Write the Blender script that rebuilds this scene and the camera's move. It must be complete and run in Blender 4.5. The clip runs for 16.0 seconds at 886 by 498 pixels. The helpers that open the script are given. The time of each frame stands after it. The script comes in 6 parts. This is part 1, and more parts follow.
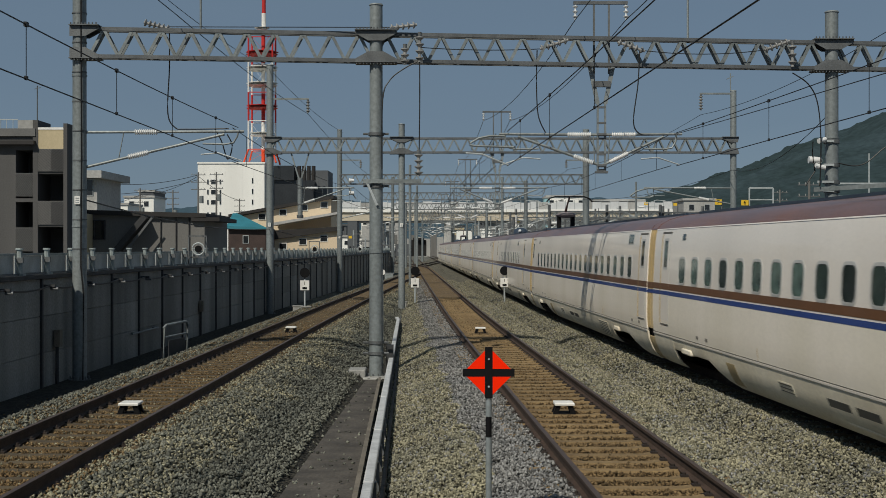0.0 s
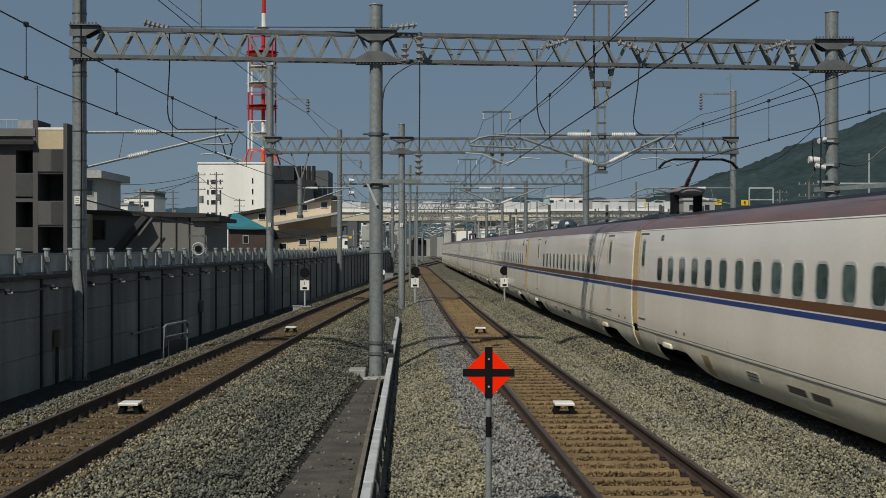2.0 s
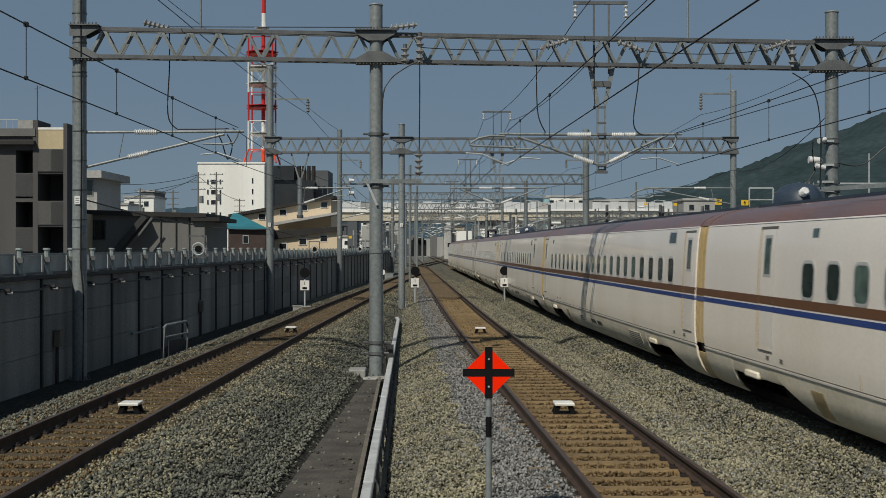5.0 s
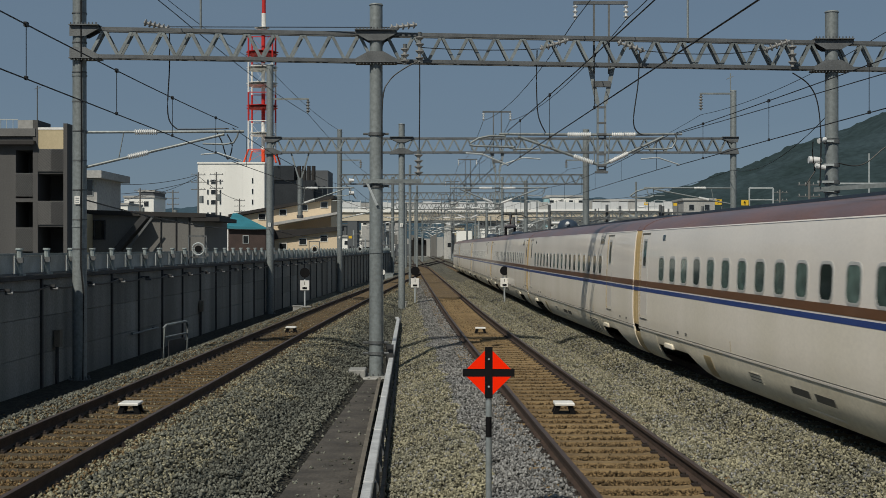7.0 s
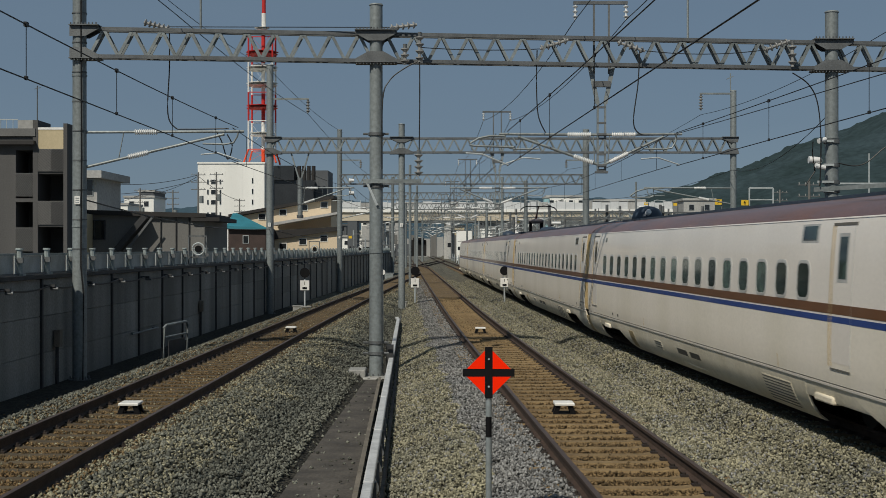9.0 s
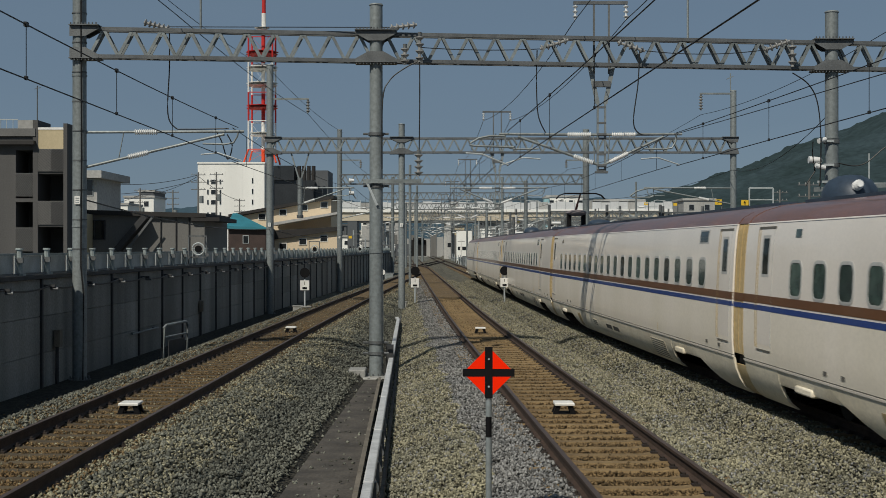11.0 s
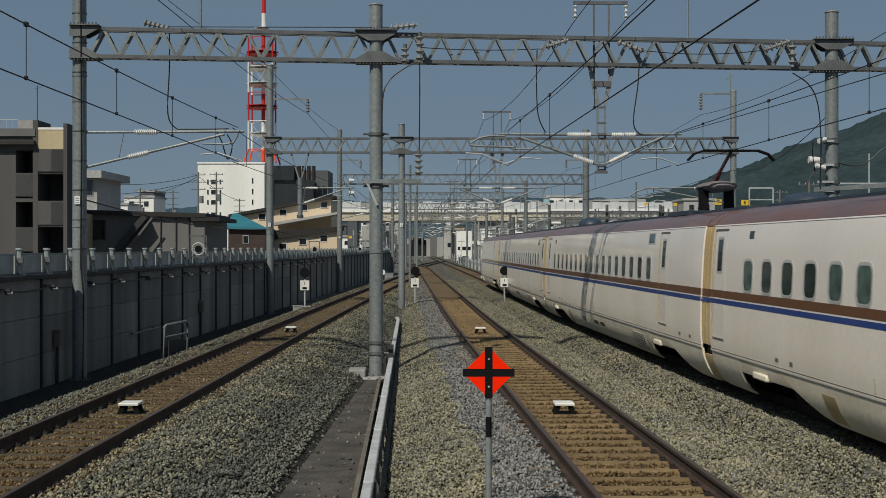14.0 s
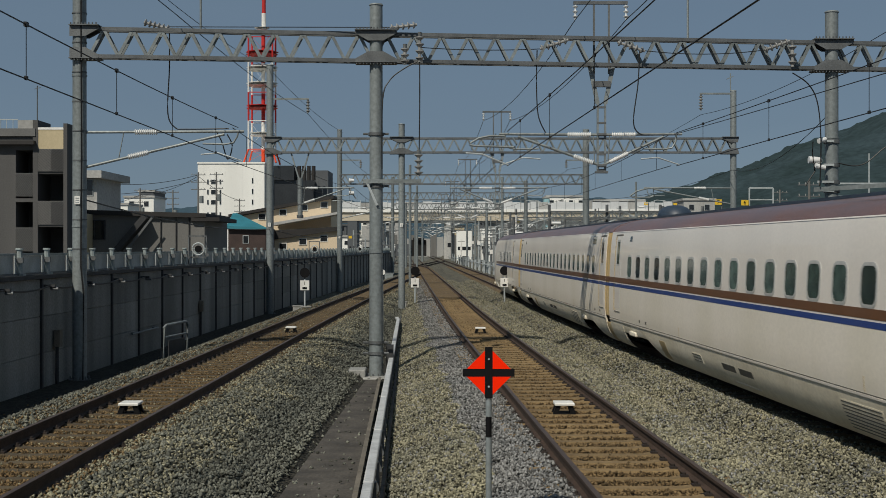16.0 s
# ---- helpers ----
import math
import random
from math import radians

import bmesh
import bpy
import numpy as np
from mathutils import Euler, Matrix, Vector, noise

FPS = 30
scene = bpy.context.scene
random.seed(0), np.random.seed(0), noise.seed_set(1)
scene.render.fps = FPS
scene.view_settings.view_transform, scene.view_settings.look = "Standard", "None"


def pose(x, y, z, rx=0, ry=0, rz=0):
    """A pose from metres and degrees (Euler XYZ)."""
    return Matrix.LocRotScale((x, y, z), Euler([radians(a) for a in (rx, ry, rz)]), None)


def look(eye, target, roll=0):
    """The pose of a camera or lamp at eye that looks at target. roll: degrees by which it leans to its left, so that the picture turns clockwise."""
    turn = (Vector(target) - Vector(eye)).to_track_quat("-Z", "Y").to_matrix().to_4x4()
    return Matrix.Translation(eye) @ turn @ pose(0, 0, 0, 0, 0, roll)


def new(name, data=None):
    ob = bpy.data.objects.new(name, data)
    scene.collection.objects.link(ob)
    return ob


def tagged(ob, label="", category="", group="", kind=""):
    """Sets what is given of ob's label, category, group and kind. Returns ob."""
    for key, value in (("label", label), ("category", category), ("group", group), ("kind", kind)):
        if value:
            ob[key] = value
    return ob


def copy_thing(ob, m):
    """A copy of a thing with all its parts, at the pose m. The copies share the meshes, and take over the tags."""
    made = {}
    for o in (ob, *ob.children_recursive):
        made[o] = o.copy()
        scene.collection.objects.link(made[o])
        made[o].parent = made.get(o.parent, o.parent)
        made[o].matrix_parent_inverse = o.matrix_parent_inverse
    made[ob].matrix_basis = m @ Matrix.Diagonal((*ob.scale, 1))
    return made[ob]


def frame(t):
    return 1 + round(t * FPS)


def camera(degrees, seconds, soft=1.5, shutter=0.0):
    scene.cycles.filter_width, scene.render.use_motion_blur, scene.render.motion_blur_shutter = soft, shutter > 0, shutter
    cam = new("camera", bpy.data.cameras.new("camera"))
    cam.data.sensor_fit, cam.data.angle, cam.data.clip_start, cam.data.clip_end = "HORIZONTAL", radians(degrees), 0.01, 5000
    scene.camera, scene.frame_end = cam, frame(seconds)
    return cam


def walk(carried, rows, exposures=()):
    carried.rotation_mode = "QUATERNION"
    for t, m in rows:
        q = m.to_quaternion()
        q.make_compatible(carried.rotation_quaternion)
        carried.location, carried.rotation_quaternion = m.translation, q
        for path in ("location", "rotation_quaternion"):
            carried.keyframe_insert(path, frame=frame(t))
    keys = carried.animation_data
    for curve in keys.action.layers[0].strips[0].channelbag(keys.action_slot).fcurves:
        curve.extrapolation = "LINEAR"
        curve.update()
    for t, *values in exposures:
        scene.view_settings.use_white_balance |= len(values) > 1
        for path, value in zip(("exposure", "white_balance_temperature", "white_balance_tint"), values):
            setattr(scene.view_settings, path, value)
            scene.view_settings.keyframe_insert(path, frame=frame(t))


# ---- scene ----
# metres; z = 0 is the rail head, y runs along the line away from the platform
cam = camera(38.2, 16.0, soft=0.5, shutter=0.3)
EYE = 2.65
walk(cam, [(0.0, pose(0, 0, EYE, 89.937, 0, 0)), (16.0, pose(0, 0, EYE, 89.937, 0, 0))], exposures=[(0.0, 0.0), (16.0, 0.0)])

# ---- light ----
SUN_TO = Vector((-0.53, -1.0, 1.19)).normalized()
sun_data = bpy.data.lights.new("sun", "SUN")
sun_data.energy, sun_data.angle, sun_data.color = 3.5, radians(0.6), (1.0, 0.935, 0.81)
sun = new("sun", sun_data)
sun.matrix_world = look(SUN_TO * 60, (0, 0, 0))
world = bpy.data.worlds.new("sky")
scene.world = world
world.use_nodes = True
wn = world.node_tree
bg = wn.nodes["Background"]
sky = wn.nodes.new("ShaderNodeTexSky")
sky.sky_type = "NISHITA"
sky.sun_disc = False
sky.sun_elevation = math.asin(SUN_TO.z)
sky.sun_rotation = math.atan2(SUN_TO.x, SUN_TO.y)
sky.air_density, sky.dust_density, sky.ozone_density = 0.7, 0.45, 0.6
tint = wn.nodes.new("ShaderNodeMix")
tint.data_type, tint.blend_type = "RGBA", "MULTIPLY"
tint.inputs[0].default_value = 1.0
tint.inputs[7].default_value = (0.985, 1.0, 0.975, 1)
wn.links.new(sky.outputs[0], tint.inputs[6])
# even summer haze over the clear sky
haze = wn.nodes.new("ShaderNodeMix")
haze.data_type = "RGBA"
wisp = wn.nodes.new("ShaderNodeTexNoise")
wisp.inputs["Scale"].default_value, wisp.inputs["Detail"].default_value = 3.0, 5
where = wn.nodes.new("ShaderNodeTexCoord")
flat = wn.nodes.new("ShaderNodeMapping")
flat.inputs["Scale"].default_value = (1.0, 1.0, 5.0)
cover = wn.nodes.new("ShaderNodeMapRange")
cover.inputs[1].default_value, cover.inputs[2].default_value = 0.3, 0.7
cover.inputs[3].default_value, cover.inputs[4].default_value = 0.68, 0.86
wn.links.new(where.outputs["Generated"], flat.inputs[0])
wn.links.new(flat.outputs[0], wisp.inputs[0])
wn.links.new(wisp.outputs[0], cover.inputs[0])
wn.links.new(cover.outputs[0], haze.inputs[0])
haze.inputs[7].default_value = (3.15, 4.55, 6.15, 1)
wn.links.new(tint.outputs[2], haze.inputs[6])
wn.links.new(haze.outputs[2], bg.inputs[0])
bg.inputs[1].default_value = 0.0445


# ---- materials ----
def mat(name, color, rough=0.7, metal=0.0, vary=0.25, scale=3.0, fine=40.0, bump=0.15, second=None, streak=False, island=False, each=False, spec=0.5, coat=0.0, spread=(0.8, 1.15)):
    m = bpy.data.materials.new(name)
    m.use_nodes = True
    nt = m.node_tree
    b = nt.nodes["Principled BSDF"]
    b.inputs["Roughness"].default_value = rough
    b.inputs["Metallic"].default_value = metal
    b.inputs["Specular IOR Level"].default_value = spec
    b.inputs["Coat Weight"].default_value = coat
    b.inputs["Coat Roughness"].default_value = 0.08
    tc = nt.nodes.new("ShaderNodeTexCoord")
    mp = nt.nodes.new("ShaderNodeMapping")
    nt.links.new(tc.outputs["Object"], mp.inputs[0])
    if streak:
        mp.inputs["Scale"].default_value = (1.0, 1.0, 0.12)
    n1 = nt.nodes.new("ShaderNodeTexNoise")
    n1.inputs["Scale"].default_value, n1.inputs["Detail"].default_value = scale, 5
    n2 = nt.nodes.new("ShaderNodeTexNoise")
    n2.inputs["Scale"].default_value, n2.inputs["Detail"].default_value = fine, 3
    nt.links.new(mp.outputs[0], n1.inputs[0])
    nt.links.new(tc.outputs["Object"], n2.inputs[0])
    ramp = nt.nodes.new("ShaderNodeMapRange")
    ramp.inputs[1].default_value, ramp.inputs[2].default_value = 0.35, 0.65
    nt.links.new(n1.outputs[0], ramp.inputs[0])
    mix = nt.nodes.new("ShaderNodeMix")
    mix.data_type = "RGBA"
    two = second or [c * (1 - vary) for c in color]
    mix.inputs[6].default_value = (*two, 1)
    mix.inputs[7].default_value = (*color, 1)
    nt.links.new(ramp.outputs[0], mix.inputs[0])
    out = mix.outputs[2]
    grain = nt.nodes.new("ShaderNodeMapRange")
    grain.inputs[1].default_value, grain.inputs[2].default_value = 0.3, 0.7
    grain.inputs[3].default_value, grain.inputs[4].default_value = 1 - vary * 0.6, 1 + vary * 0.4
    nt.links.new(n2.outputs[0], grain.inputs[0])
    mul = nt.nodes.new("ShaderNodeMix")
    mul.data_type, mul.blend_type = "RGBA", "MULTIPLY"
    mul.inputs[0].default_value = 1.0
    nt.links.new(out, mul.inputs[6])
    nt.links.new(grain.outputs[0], mul.inputs[7])
    out = mul.outputs[2]
    if island or each:
        src = nt.nodes.new("ShaderNodeNewGeometry" if island else "ShaderNodeObjectInfo")
        r = nt.nodes.new("ShaderNodeMapRange")
        r.inputs[3].default_value, r.inputs[4].default_value = (0.35, 2.0) if island else spread
        nt.links.new(src.outputs["Random Per Island" if island else "Random"], r.inputs[0])
        m2 = nt.nodes.new("ShaderNodeMix")
        m2.data_type, m2.blend_type = "RGBA", "MULTIPLY"
        m2.inputs[0].default_value = 1.0
        nt.links.new(out, m2.inputs[6])
        nt.links.new(r.outputs[0], m2.inputs[7])
        out = m2.outputs[2]
    nt.links.new(out, b.inputs["Base Color"])
    if bump:
        bp = nt.nodes.new("ShaderNodeBump")
        bp.inputs["Strength"].default_value, bp.inputs["Distance"].default_value = bump, 0.02
        nt.links.new(n2.outputs[0], bp.inputs["Height"])
        nt.links.new(bp.outputs[0], b.inputs["Normal"])
    return m


def gravel_bed(name, color, second, size=16.0):
    m = mat(name, color, rough=0.95, vary=0.3, scale=0.5, fine=50.0, bump=0, second=second, spec=0.2)
    nt = m.node_tree
    b = nt.nodes["Principled BSDF"]
    tc = nt.nodes.new("ShaderNodeTexCoord")
    vo = nt.nodes.new("ShaderNodeTexVoronoi")
    vo.inputs["Scale"].default_value = size
    nt.links.new(tc.outputs["Object"], vo.inputs["Vector"])
    sep = nt.nodes.new("ShaderNodeSeparateColor")
    nt.links.new(vo.outputs["Color"], sep.inputs[0])
    r = nt.nodes.new("ShaderNodeMapRange")
    r.inputs[3].default_value, r.inputs[4].default_value = 0.4, 1.5
    nt.links.new(sep.outputs[0], r.inputs[0])
    m2 = nt.nodes.new("ShaderNodeMix")
    m2.data_type, m2.blend_type = "RGBA", "MULTIPLY"
    m2.inputs[0].default_value = 1.0
    nt.links.new(b.inputs["Base Color"].links[0].from_socket, m2.inputs[6])
    nt.links.new(r.outputs[0], m2.inputs[7])
    nt.links.new(m2.outputs[2], b.inputs["Base Color"])
    bp = nt.nodes.new("ShaderNodeBump")
    bp.inputs["Strength"].default_value, bp.inputs["Distance"].default_value = 1.0, 0.06
    bp.invert = True
    nt.links.new(vo.outputs["Distance"], bp.inputs["Height"])
    nt.links.new(bp.outputs[0], b.inputs["Normal"])
    return m


STEEL = mat("galvanised_steel", (0.24, 0.27, 0.275), 0.55, 0.2, 0.36, 1.2, 12, 0.02, streak=True)
STEEL_DARK = mat("weathered_steel", (0.15, 0.16, 0.165), 0.6, 0.4, 0.35, 2.0, 30, 0.1)
WIRE = mat("copper_wire", (0.035, 0.035, 0.035), 0.5, 0.6, 0.2, 4, 40, 0)
PORCELAIN = mat("porcelain", (0.75, 0.76, 0.75), 0.25, 0, 0.12, 6, 40, 0, coat=0.4)
PORCELAIN_GREY = mat("grey_porcelain", (0.33, 0.33, 0.32), 0.35, 0, 0.3, 6, 40, 0, coat=0.3)
RAIL_SIDE = mat("rusty_rail", (0.068, 0.042, 0.029), 0.85, 0.2, 0.4, 5, 50, 0.3)
RAIL_TOP = mat("polished_rail", (0.115, 0.08, 0.062), 0.5, 0.5, 0.25, 3, 40, 0)
CLIP = mat("rail_fastening", (0.04, 0.03, 0.025), 0.8, 0.3, 0.3, 6, 50, 0.2)
SLEEPER = mat("stained_concrete_sleeper", (0.225, 0.155, 0.072), 0.9, 0, 0.45, 3, 60, 0.4, second=(0.14, 0.093, 0.043), each=True)
SLEEPER_A = mat("dark_concrete_sleeper", (0.092, 0.07, 0.039), 0.9, 0, 0.4, 3, 60, 0.4, second=(0.066, 0.047, 0.025), each=True)
SLEEPER_FAR = mat("far_sleepers", (0.165, 0.118, 0.064), 0.9, 0, 0.4, 2, 30, 0.2, second=(0.11, 0.08, 0.046))
FENCE = mat("pale_fence_paint", (0.29, 0.335, 0.335), 0.6, 0.1, 0.25, 2, 30, 0.1)
STONE_TAN = mat("tan_ballast", (0.215, 0.2, 0.135), 0.95, 0, 0.35, 0.6, 50, 0.3, second=(0.15, 0.145, 0.108), island=True, spec=0.2)
STONE_GREY = mat("grey_ballast", (0.12, 0.122, 0.1), 0.95, 0, 0.4, 0.6, 50, 0.3, second=(0.08, 0.083, 0.071), island=True, spec=0.2)
STONE_PALE = mat("pale_ballast", (0.175, 0.173, 0.165), 0.95, 0, 0.3, 0.6, 50, 0.3, second=(0.15, 0.152, 0.15), island=True, spec=0.2)
STONE_RUST = mat("rusty_ballast", (0.132, 0.092, 0.047), 0.95, 0, 0.35, 0.6, 50, 0.3, second=(0.1, 0.066, 0.032), island=True, spec=0.2)
# near bed darkened: shade in the gaps between loose stones put into colour
BED_SHADED = gravel_bed("gap_shade_ballast_bed", (0.045, 0.042, 0.034), (0.032, 0.031, 0.026))
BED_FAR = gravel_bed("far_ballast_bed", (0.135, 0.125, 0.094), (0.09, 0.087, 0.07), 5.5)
CONCRETE = mat("concrete", (0.33, 0.33, 0.31), 0.9, 0, 0.3, 1.0, 25, 0.3, streak=True)
CONCRETE_DARK = mat("damp_concrete", (0.088, 0.077, 0.064), 0.9, 0, 0.5, 1.6, 25, 0.5)
PANEL = mat("barrier_panel_concrete", (0.25, 0.252, 0.236), 0.85, 0, 0.4, 0.9, 20, 0.2, streak=True, each=True)
PANEL_POST = mat("barrier_post_steel", (0.05, 0.052, 0.055), 0.7, 0.3, 0.3, 2, 30, 0.1)
PALE_METAL = mat("pale_painted_metal", (0.44, 0.48, 0.49), 0.55, 0.1, 0.25, 2, 30, 0.1)
WHITE_PAINT = mat("white_paint", (0.78, 0.77, 0.73), 0.5, 0, 0.15, 3, 30, 0.05)
BLACK = mat("black_paint", (0.007, 0.007, 0.008), 0.8, 0, 0.2, 4, 40, 0.05, spec=0.15)
SIGN_RED = mat("signal_red_enamel", (1.0, 0.022, 0.0), 0.8, 0, 0.03, 4, 40, 0, spec=0.1)
YELLOW = mat("yellow_enamel", (0.75, 0.48, 0.03), 0.5, 0, 0.1, 4, 40, 0)
TRAIN_WHITE = mat("train_ivory_paint", (0.865, 0.81, 0.735), 0.32, 0, 0.08, 0.7, 18, 0.0, coat=0.5, streak=True)
TRAIN_LOWER = mat("train_dusty_ivory_paint", (0.855, 0.795, 0.7), 0.38, 0, 0.1, 0.7, 18, 0.0, coat=0.2, second=(0.78, 0.725, 0.615), streak=True)
TRAIN_SKIRT = mat("train_dusty_skirt", (0.8, 0.74, 0.6), 0.6, 0, 0.2, 0.9, 18, 0.02, coat=0.0, second=(0.66, 0.595, 0.455), streak=True)
TRAIN_ROOF = mat("train_brown_roof", (0.17, 0.082, 0.062), 0.42, 0, 0.35, 0.8, 20, 0.03, second=(0.13, 0.075, 0.068), coat=0.35, streak=True)
TRAIN_ROOF_TOP = mat("train_blue_roof_top", (0.035, 0.055, 0.085), 0.5, 0, 0.3, 1.0, 20, 0.03)
TRAIN_BROWN = mat("train_copper_stripe", (0.19, 0.085, 0.035), 0.35, 0.2, 0.1, 2, 20, 0, coat=0.4)
TRAIN_BLUE = mat("train_blue_stripe", (0.025, 0.06, 0.24), 0.35, 0, 0.1, 2, 20, 0, coat=0.4)
TRAIN_GAP = mat("train_gangway_hood", (0.47, 0.33, 0.135), 0.6, 0, 0.35, 1.5, 20, 0.05, second=(0.6, 0.47, 0.26), streak=True)
TRAIN_GAP_EDGE = mat("train_hood_grime", (0.5, 0.365, 0.17), 0.6, 0, 0.3, 2, 20, 0.05, streak=True)
TRAIN_SEAM = mat("door_seam_grime", (0.5, 0.38, 0.2), 0.6, 0, 0.25, 2, 20, 0)
TRAIN_GREY = mat("train_grey_trim", (0.5, 0.5, 0.48), 0.4, 0.1, 0.15, 2, 20, 0)
GLASS = mat("tinted_train_glass", (0.065, 0.1, 0.088), 0.08, 0, 0.7, 1.6, 3, 0, spec=0.5, each=True, spread=(0.25, 1.9))
UNDER = mat("underframe", (0.02, 0.02, 0.02), 0.8, 0.2, 0.3, 3, 30, 0.2)
UNDER_GREY = mat("grille_slot", (0.12, 0.115, 0.1), 0.7, 0, 0.2, 2, 20, 0)
PANTO_RED = mat("pantograph_red", (0.08, 0.025, 0.022), 0.5, 0, 0.2, 3, 30, 0)
PANTO_GREY = mat("pantograph_shroud", (0.2, 0.17, 0.17), 0.5, 0, 0.2, 2, 30, 0.05)


# ---- mesh tools ----
class G:
    def __init__(self):
        self.v, self.f = [], []

    def add(self, vs, fs):
        k = len(self.v)
        self.v += [tuple(p) for p in vs]
        self.f += [tuple(k + i for i in q) for q in fs]
        return self

    def box(self, x0, x1, y0, y1, z0, z1):
        vs = [(x, y, z) for x in (x0, x1) for y in (y0, y1) for z in (z0, z1)]
        return self.add(vs, [(0, 1, 3, 2), (4, 6, 7, 5), (0, 4, 5, 1), (2, 3, 7, 6), (0, 2, 6, 4), (1, 5, 7, 3)])

    def cyl(self, a, b, r, r2=None, n=10):
        a, b = Vector(a), Vector(b)
        r2 = r if r2 is None else r2
        d = (b - a).normalized()
        u = d.orthogonal().normalized()
        w = d.cross(u)
        vs = []
        for c, q in ((a, r), (b, r2)):
            vs += [c + (u * math.cos(2 * math.pi * i / n) + w * math.sin(2 * math.pi * i / n)) * q for i in range(n)]
        fs = [(i, (i + 1) % n, n + (i + 1) % n, n + i) for i in range(n)]
        fs += [tuple(range(n))[::-1], tuple(range(n, 2 * n))]
        return self.add(vs, fs)

    def tube(self, pts, r, n=6):
        pts = [Vector(p) for p in pts]
        vs = []
        for i, p in enumerate(pts):
            d = (pts[min(i + 1, len(pts) - 1)] - pts[max(i - 1, 0)]).normalized()
            u = Vector((0, 0, 1)).cross(d)
            u = u.normalized() if u.length > 1e-3 else Vector((1, 0, 0))
            w = d.cross(u)
            vs += [p + (u * math.cos(2 * math.pi * k / n) + w * math.sin(2 * math.pi * k / n)) * r for k in range(n)]
        fs = []
        for i in range(len(pts) - 1):
            fs += [(i * n + k, i * n + (k + 1) % n, (i + 1) * n + (k + 1) % n, (i + 1) * n + k) for k in range(n)]
        fs += [tuple(range(n))[::-1], tuple(range((len(pts) - 1) * n, len(pts) * n))]
        return self.add(vs, fs)

    def bar(self, a, b, w, h):
        """A rectangular bar from a to b, w wide and h high."""
        a, b = Vector(a), Vector(b)
        d = (b - a).normalized()
        u = Vector((0, 0, 1)).cross(d)
        u = u.normalized() if u.length > 1e-3 else Vector((1, 0, 0))
        t = d.cross(u).normalized()
        vs = [c + u * sx * w / 2 + t * sz * h / 2 for c in (a, b) for sx, sz in ((-1, -1), (1, -1), (1, 1), (-1, 1))]
        return self.add(vs, [(0, 1, 5, 4), (1, 2, 6, 5), (2, 3, 7, 6), (3, 0, 4, 7), (3, 2, 1, 0), (4, 5, 6, 7)])

    def loft(self, rings, closed=True, caps=True):
        n = len(rings[0])
        vs = [p for ring in rings for p in ring]
        fs = []
        for i in range(len(rings) - 1):
            for k in range(n if closed else n - 1):
                fs.append((i * n + k, i * n + (k + 1) % n, (i + 1) * n + (k + 1) % n, (i + 1) * n + k))
        if caps and closed:
            fs += [tuple(range(n))[::-1], tuple(range((len(rings) - 1) * n, len(rings) * n))]
        return self.add(vs, fs)

    def disc_stack(self, a, b, r, count, core=0.35):
        """A ribbed insulator from a to b."""
        a, b = Vector(a), Vector(b)
        d = (b - a).normalized()
        u = d.orthogonal().normalized()
        w = d.cross(u)
        n = 10
        rings = []
        for i in range(count):
            for k, q in ((0.0, core), (0.22, core), (0.26, 1.0), (0.4, 1.0), (0.75, core)):
                c = a.lerp(b, (i + k) / count)
                rings.append([c + (u * math.cos(2 * math.pi * j / n) + w * math.sin(2 * math.pi * j / n)) * r * q for j in range(n)])
        rings.append([b + (u * math.cos(2 * math.pi * j / n) + w * math.sin(2 * math.pi * j / n)) * r * core for j in range(n)])
        return self.loft(rings)

    def mesh(self, name, material, smooth=False):
        me = bpy.data.meshes.new(name)
        me.from_pydata(self.v, [], self.f)
        me.materials.append(material)
        bm = bmesh.new()
        bm.from_mesh(me)
        bmesh.ops.recalc_face_normals(bm, faces=bm.faces)
        bm.to_mesh(me)
        bm.free()
        me.shade_smooth()
        me.set_sharp_from_angle(angle=radians(50 if smooth else 32))
        return me


def part(name, g, material, parent=None, label="", smooth=False, bevel=0.0):
    ob = new(name, g.mesh(name, material, smooth) if isinstance(g, G) else g)
    if parent:
        ob.parent = parent
    if label:
        ob["label"] = label
    if bevel:
        b = ob.modifiers.new("bevel", "BEVEL")
        b.width, b.segments, b.limit_method = bevel, 2, "ANGLE"
    return ob


def thing(name, label, category, group="", kind="", at=None):
    ob = new(name)
    ob.empty_display_size = 0.2
    if at:
        ob.matrix_basis = at
    return tagged(ob, label, category, group, kind)


# ---- the lines of the tracks ----
def bend(y, a, b):
    if y < a:
        return 0.0
    return (y - a) ** 2 / (2 * (b - a)) if y < b else y - (a + b) / 2


def line_a(y):
    return -5.6 + 0.0116 * y + 0.0115 * bend(y, 30, 70)


def line_b(y):
    return 2.98 - 0.0417 * y + 0.0113 * bend(y, 30, 60)


def line_c(y):
    return 8.03 - 0.053 * y + 0.0255 * bend(y, 25, 60)


def line_d(y):
    return line_c(y) + 7.6


def wall_line(y):
    return line_a(y) - 4.38


def ground_z(x, y):
    top = -0.7
    for f in (line_a, line_b, line_c, line_d):
        top = max(top, -0.21 - max(0.0, abs(x - f(y)) - 1.75) / 2.9)
    return top


# ---- ground and ballast ----
def make_ground():
    g = G()
    s = 3000
    g.add([(-s, -200, -0.95), (s, -200, -0.95), (s, 4500, -0.95), (-s, 4500, -0.95)], [(0, 1, 2, 3)])
    ob = part("ground", g, gravel_bed("town_ground", (0.17, 0.165, 0.15), (0.12, 0.125, 0.1), 12.0))
    tagged(ob, "dusty grey ground of the town and railway yard", "ground", kind="structure")


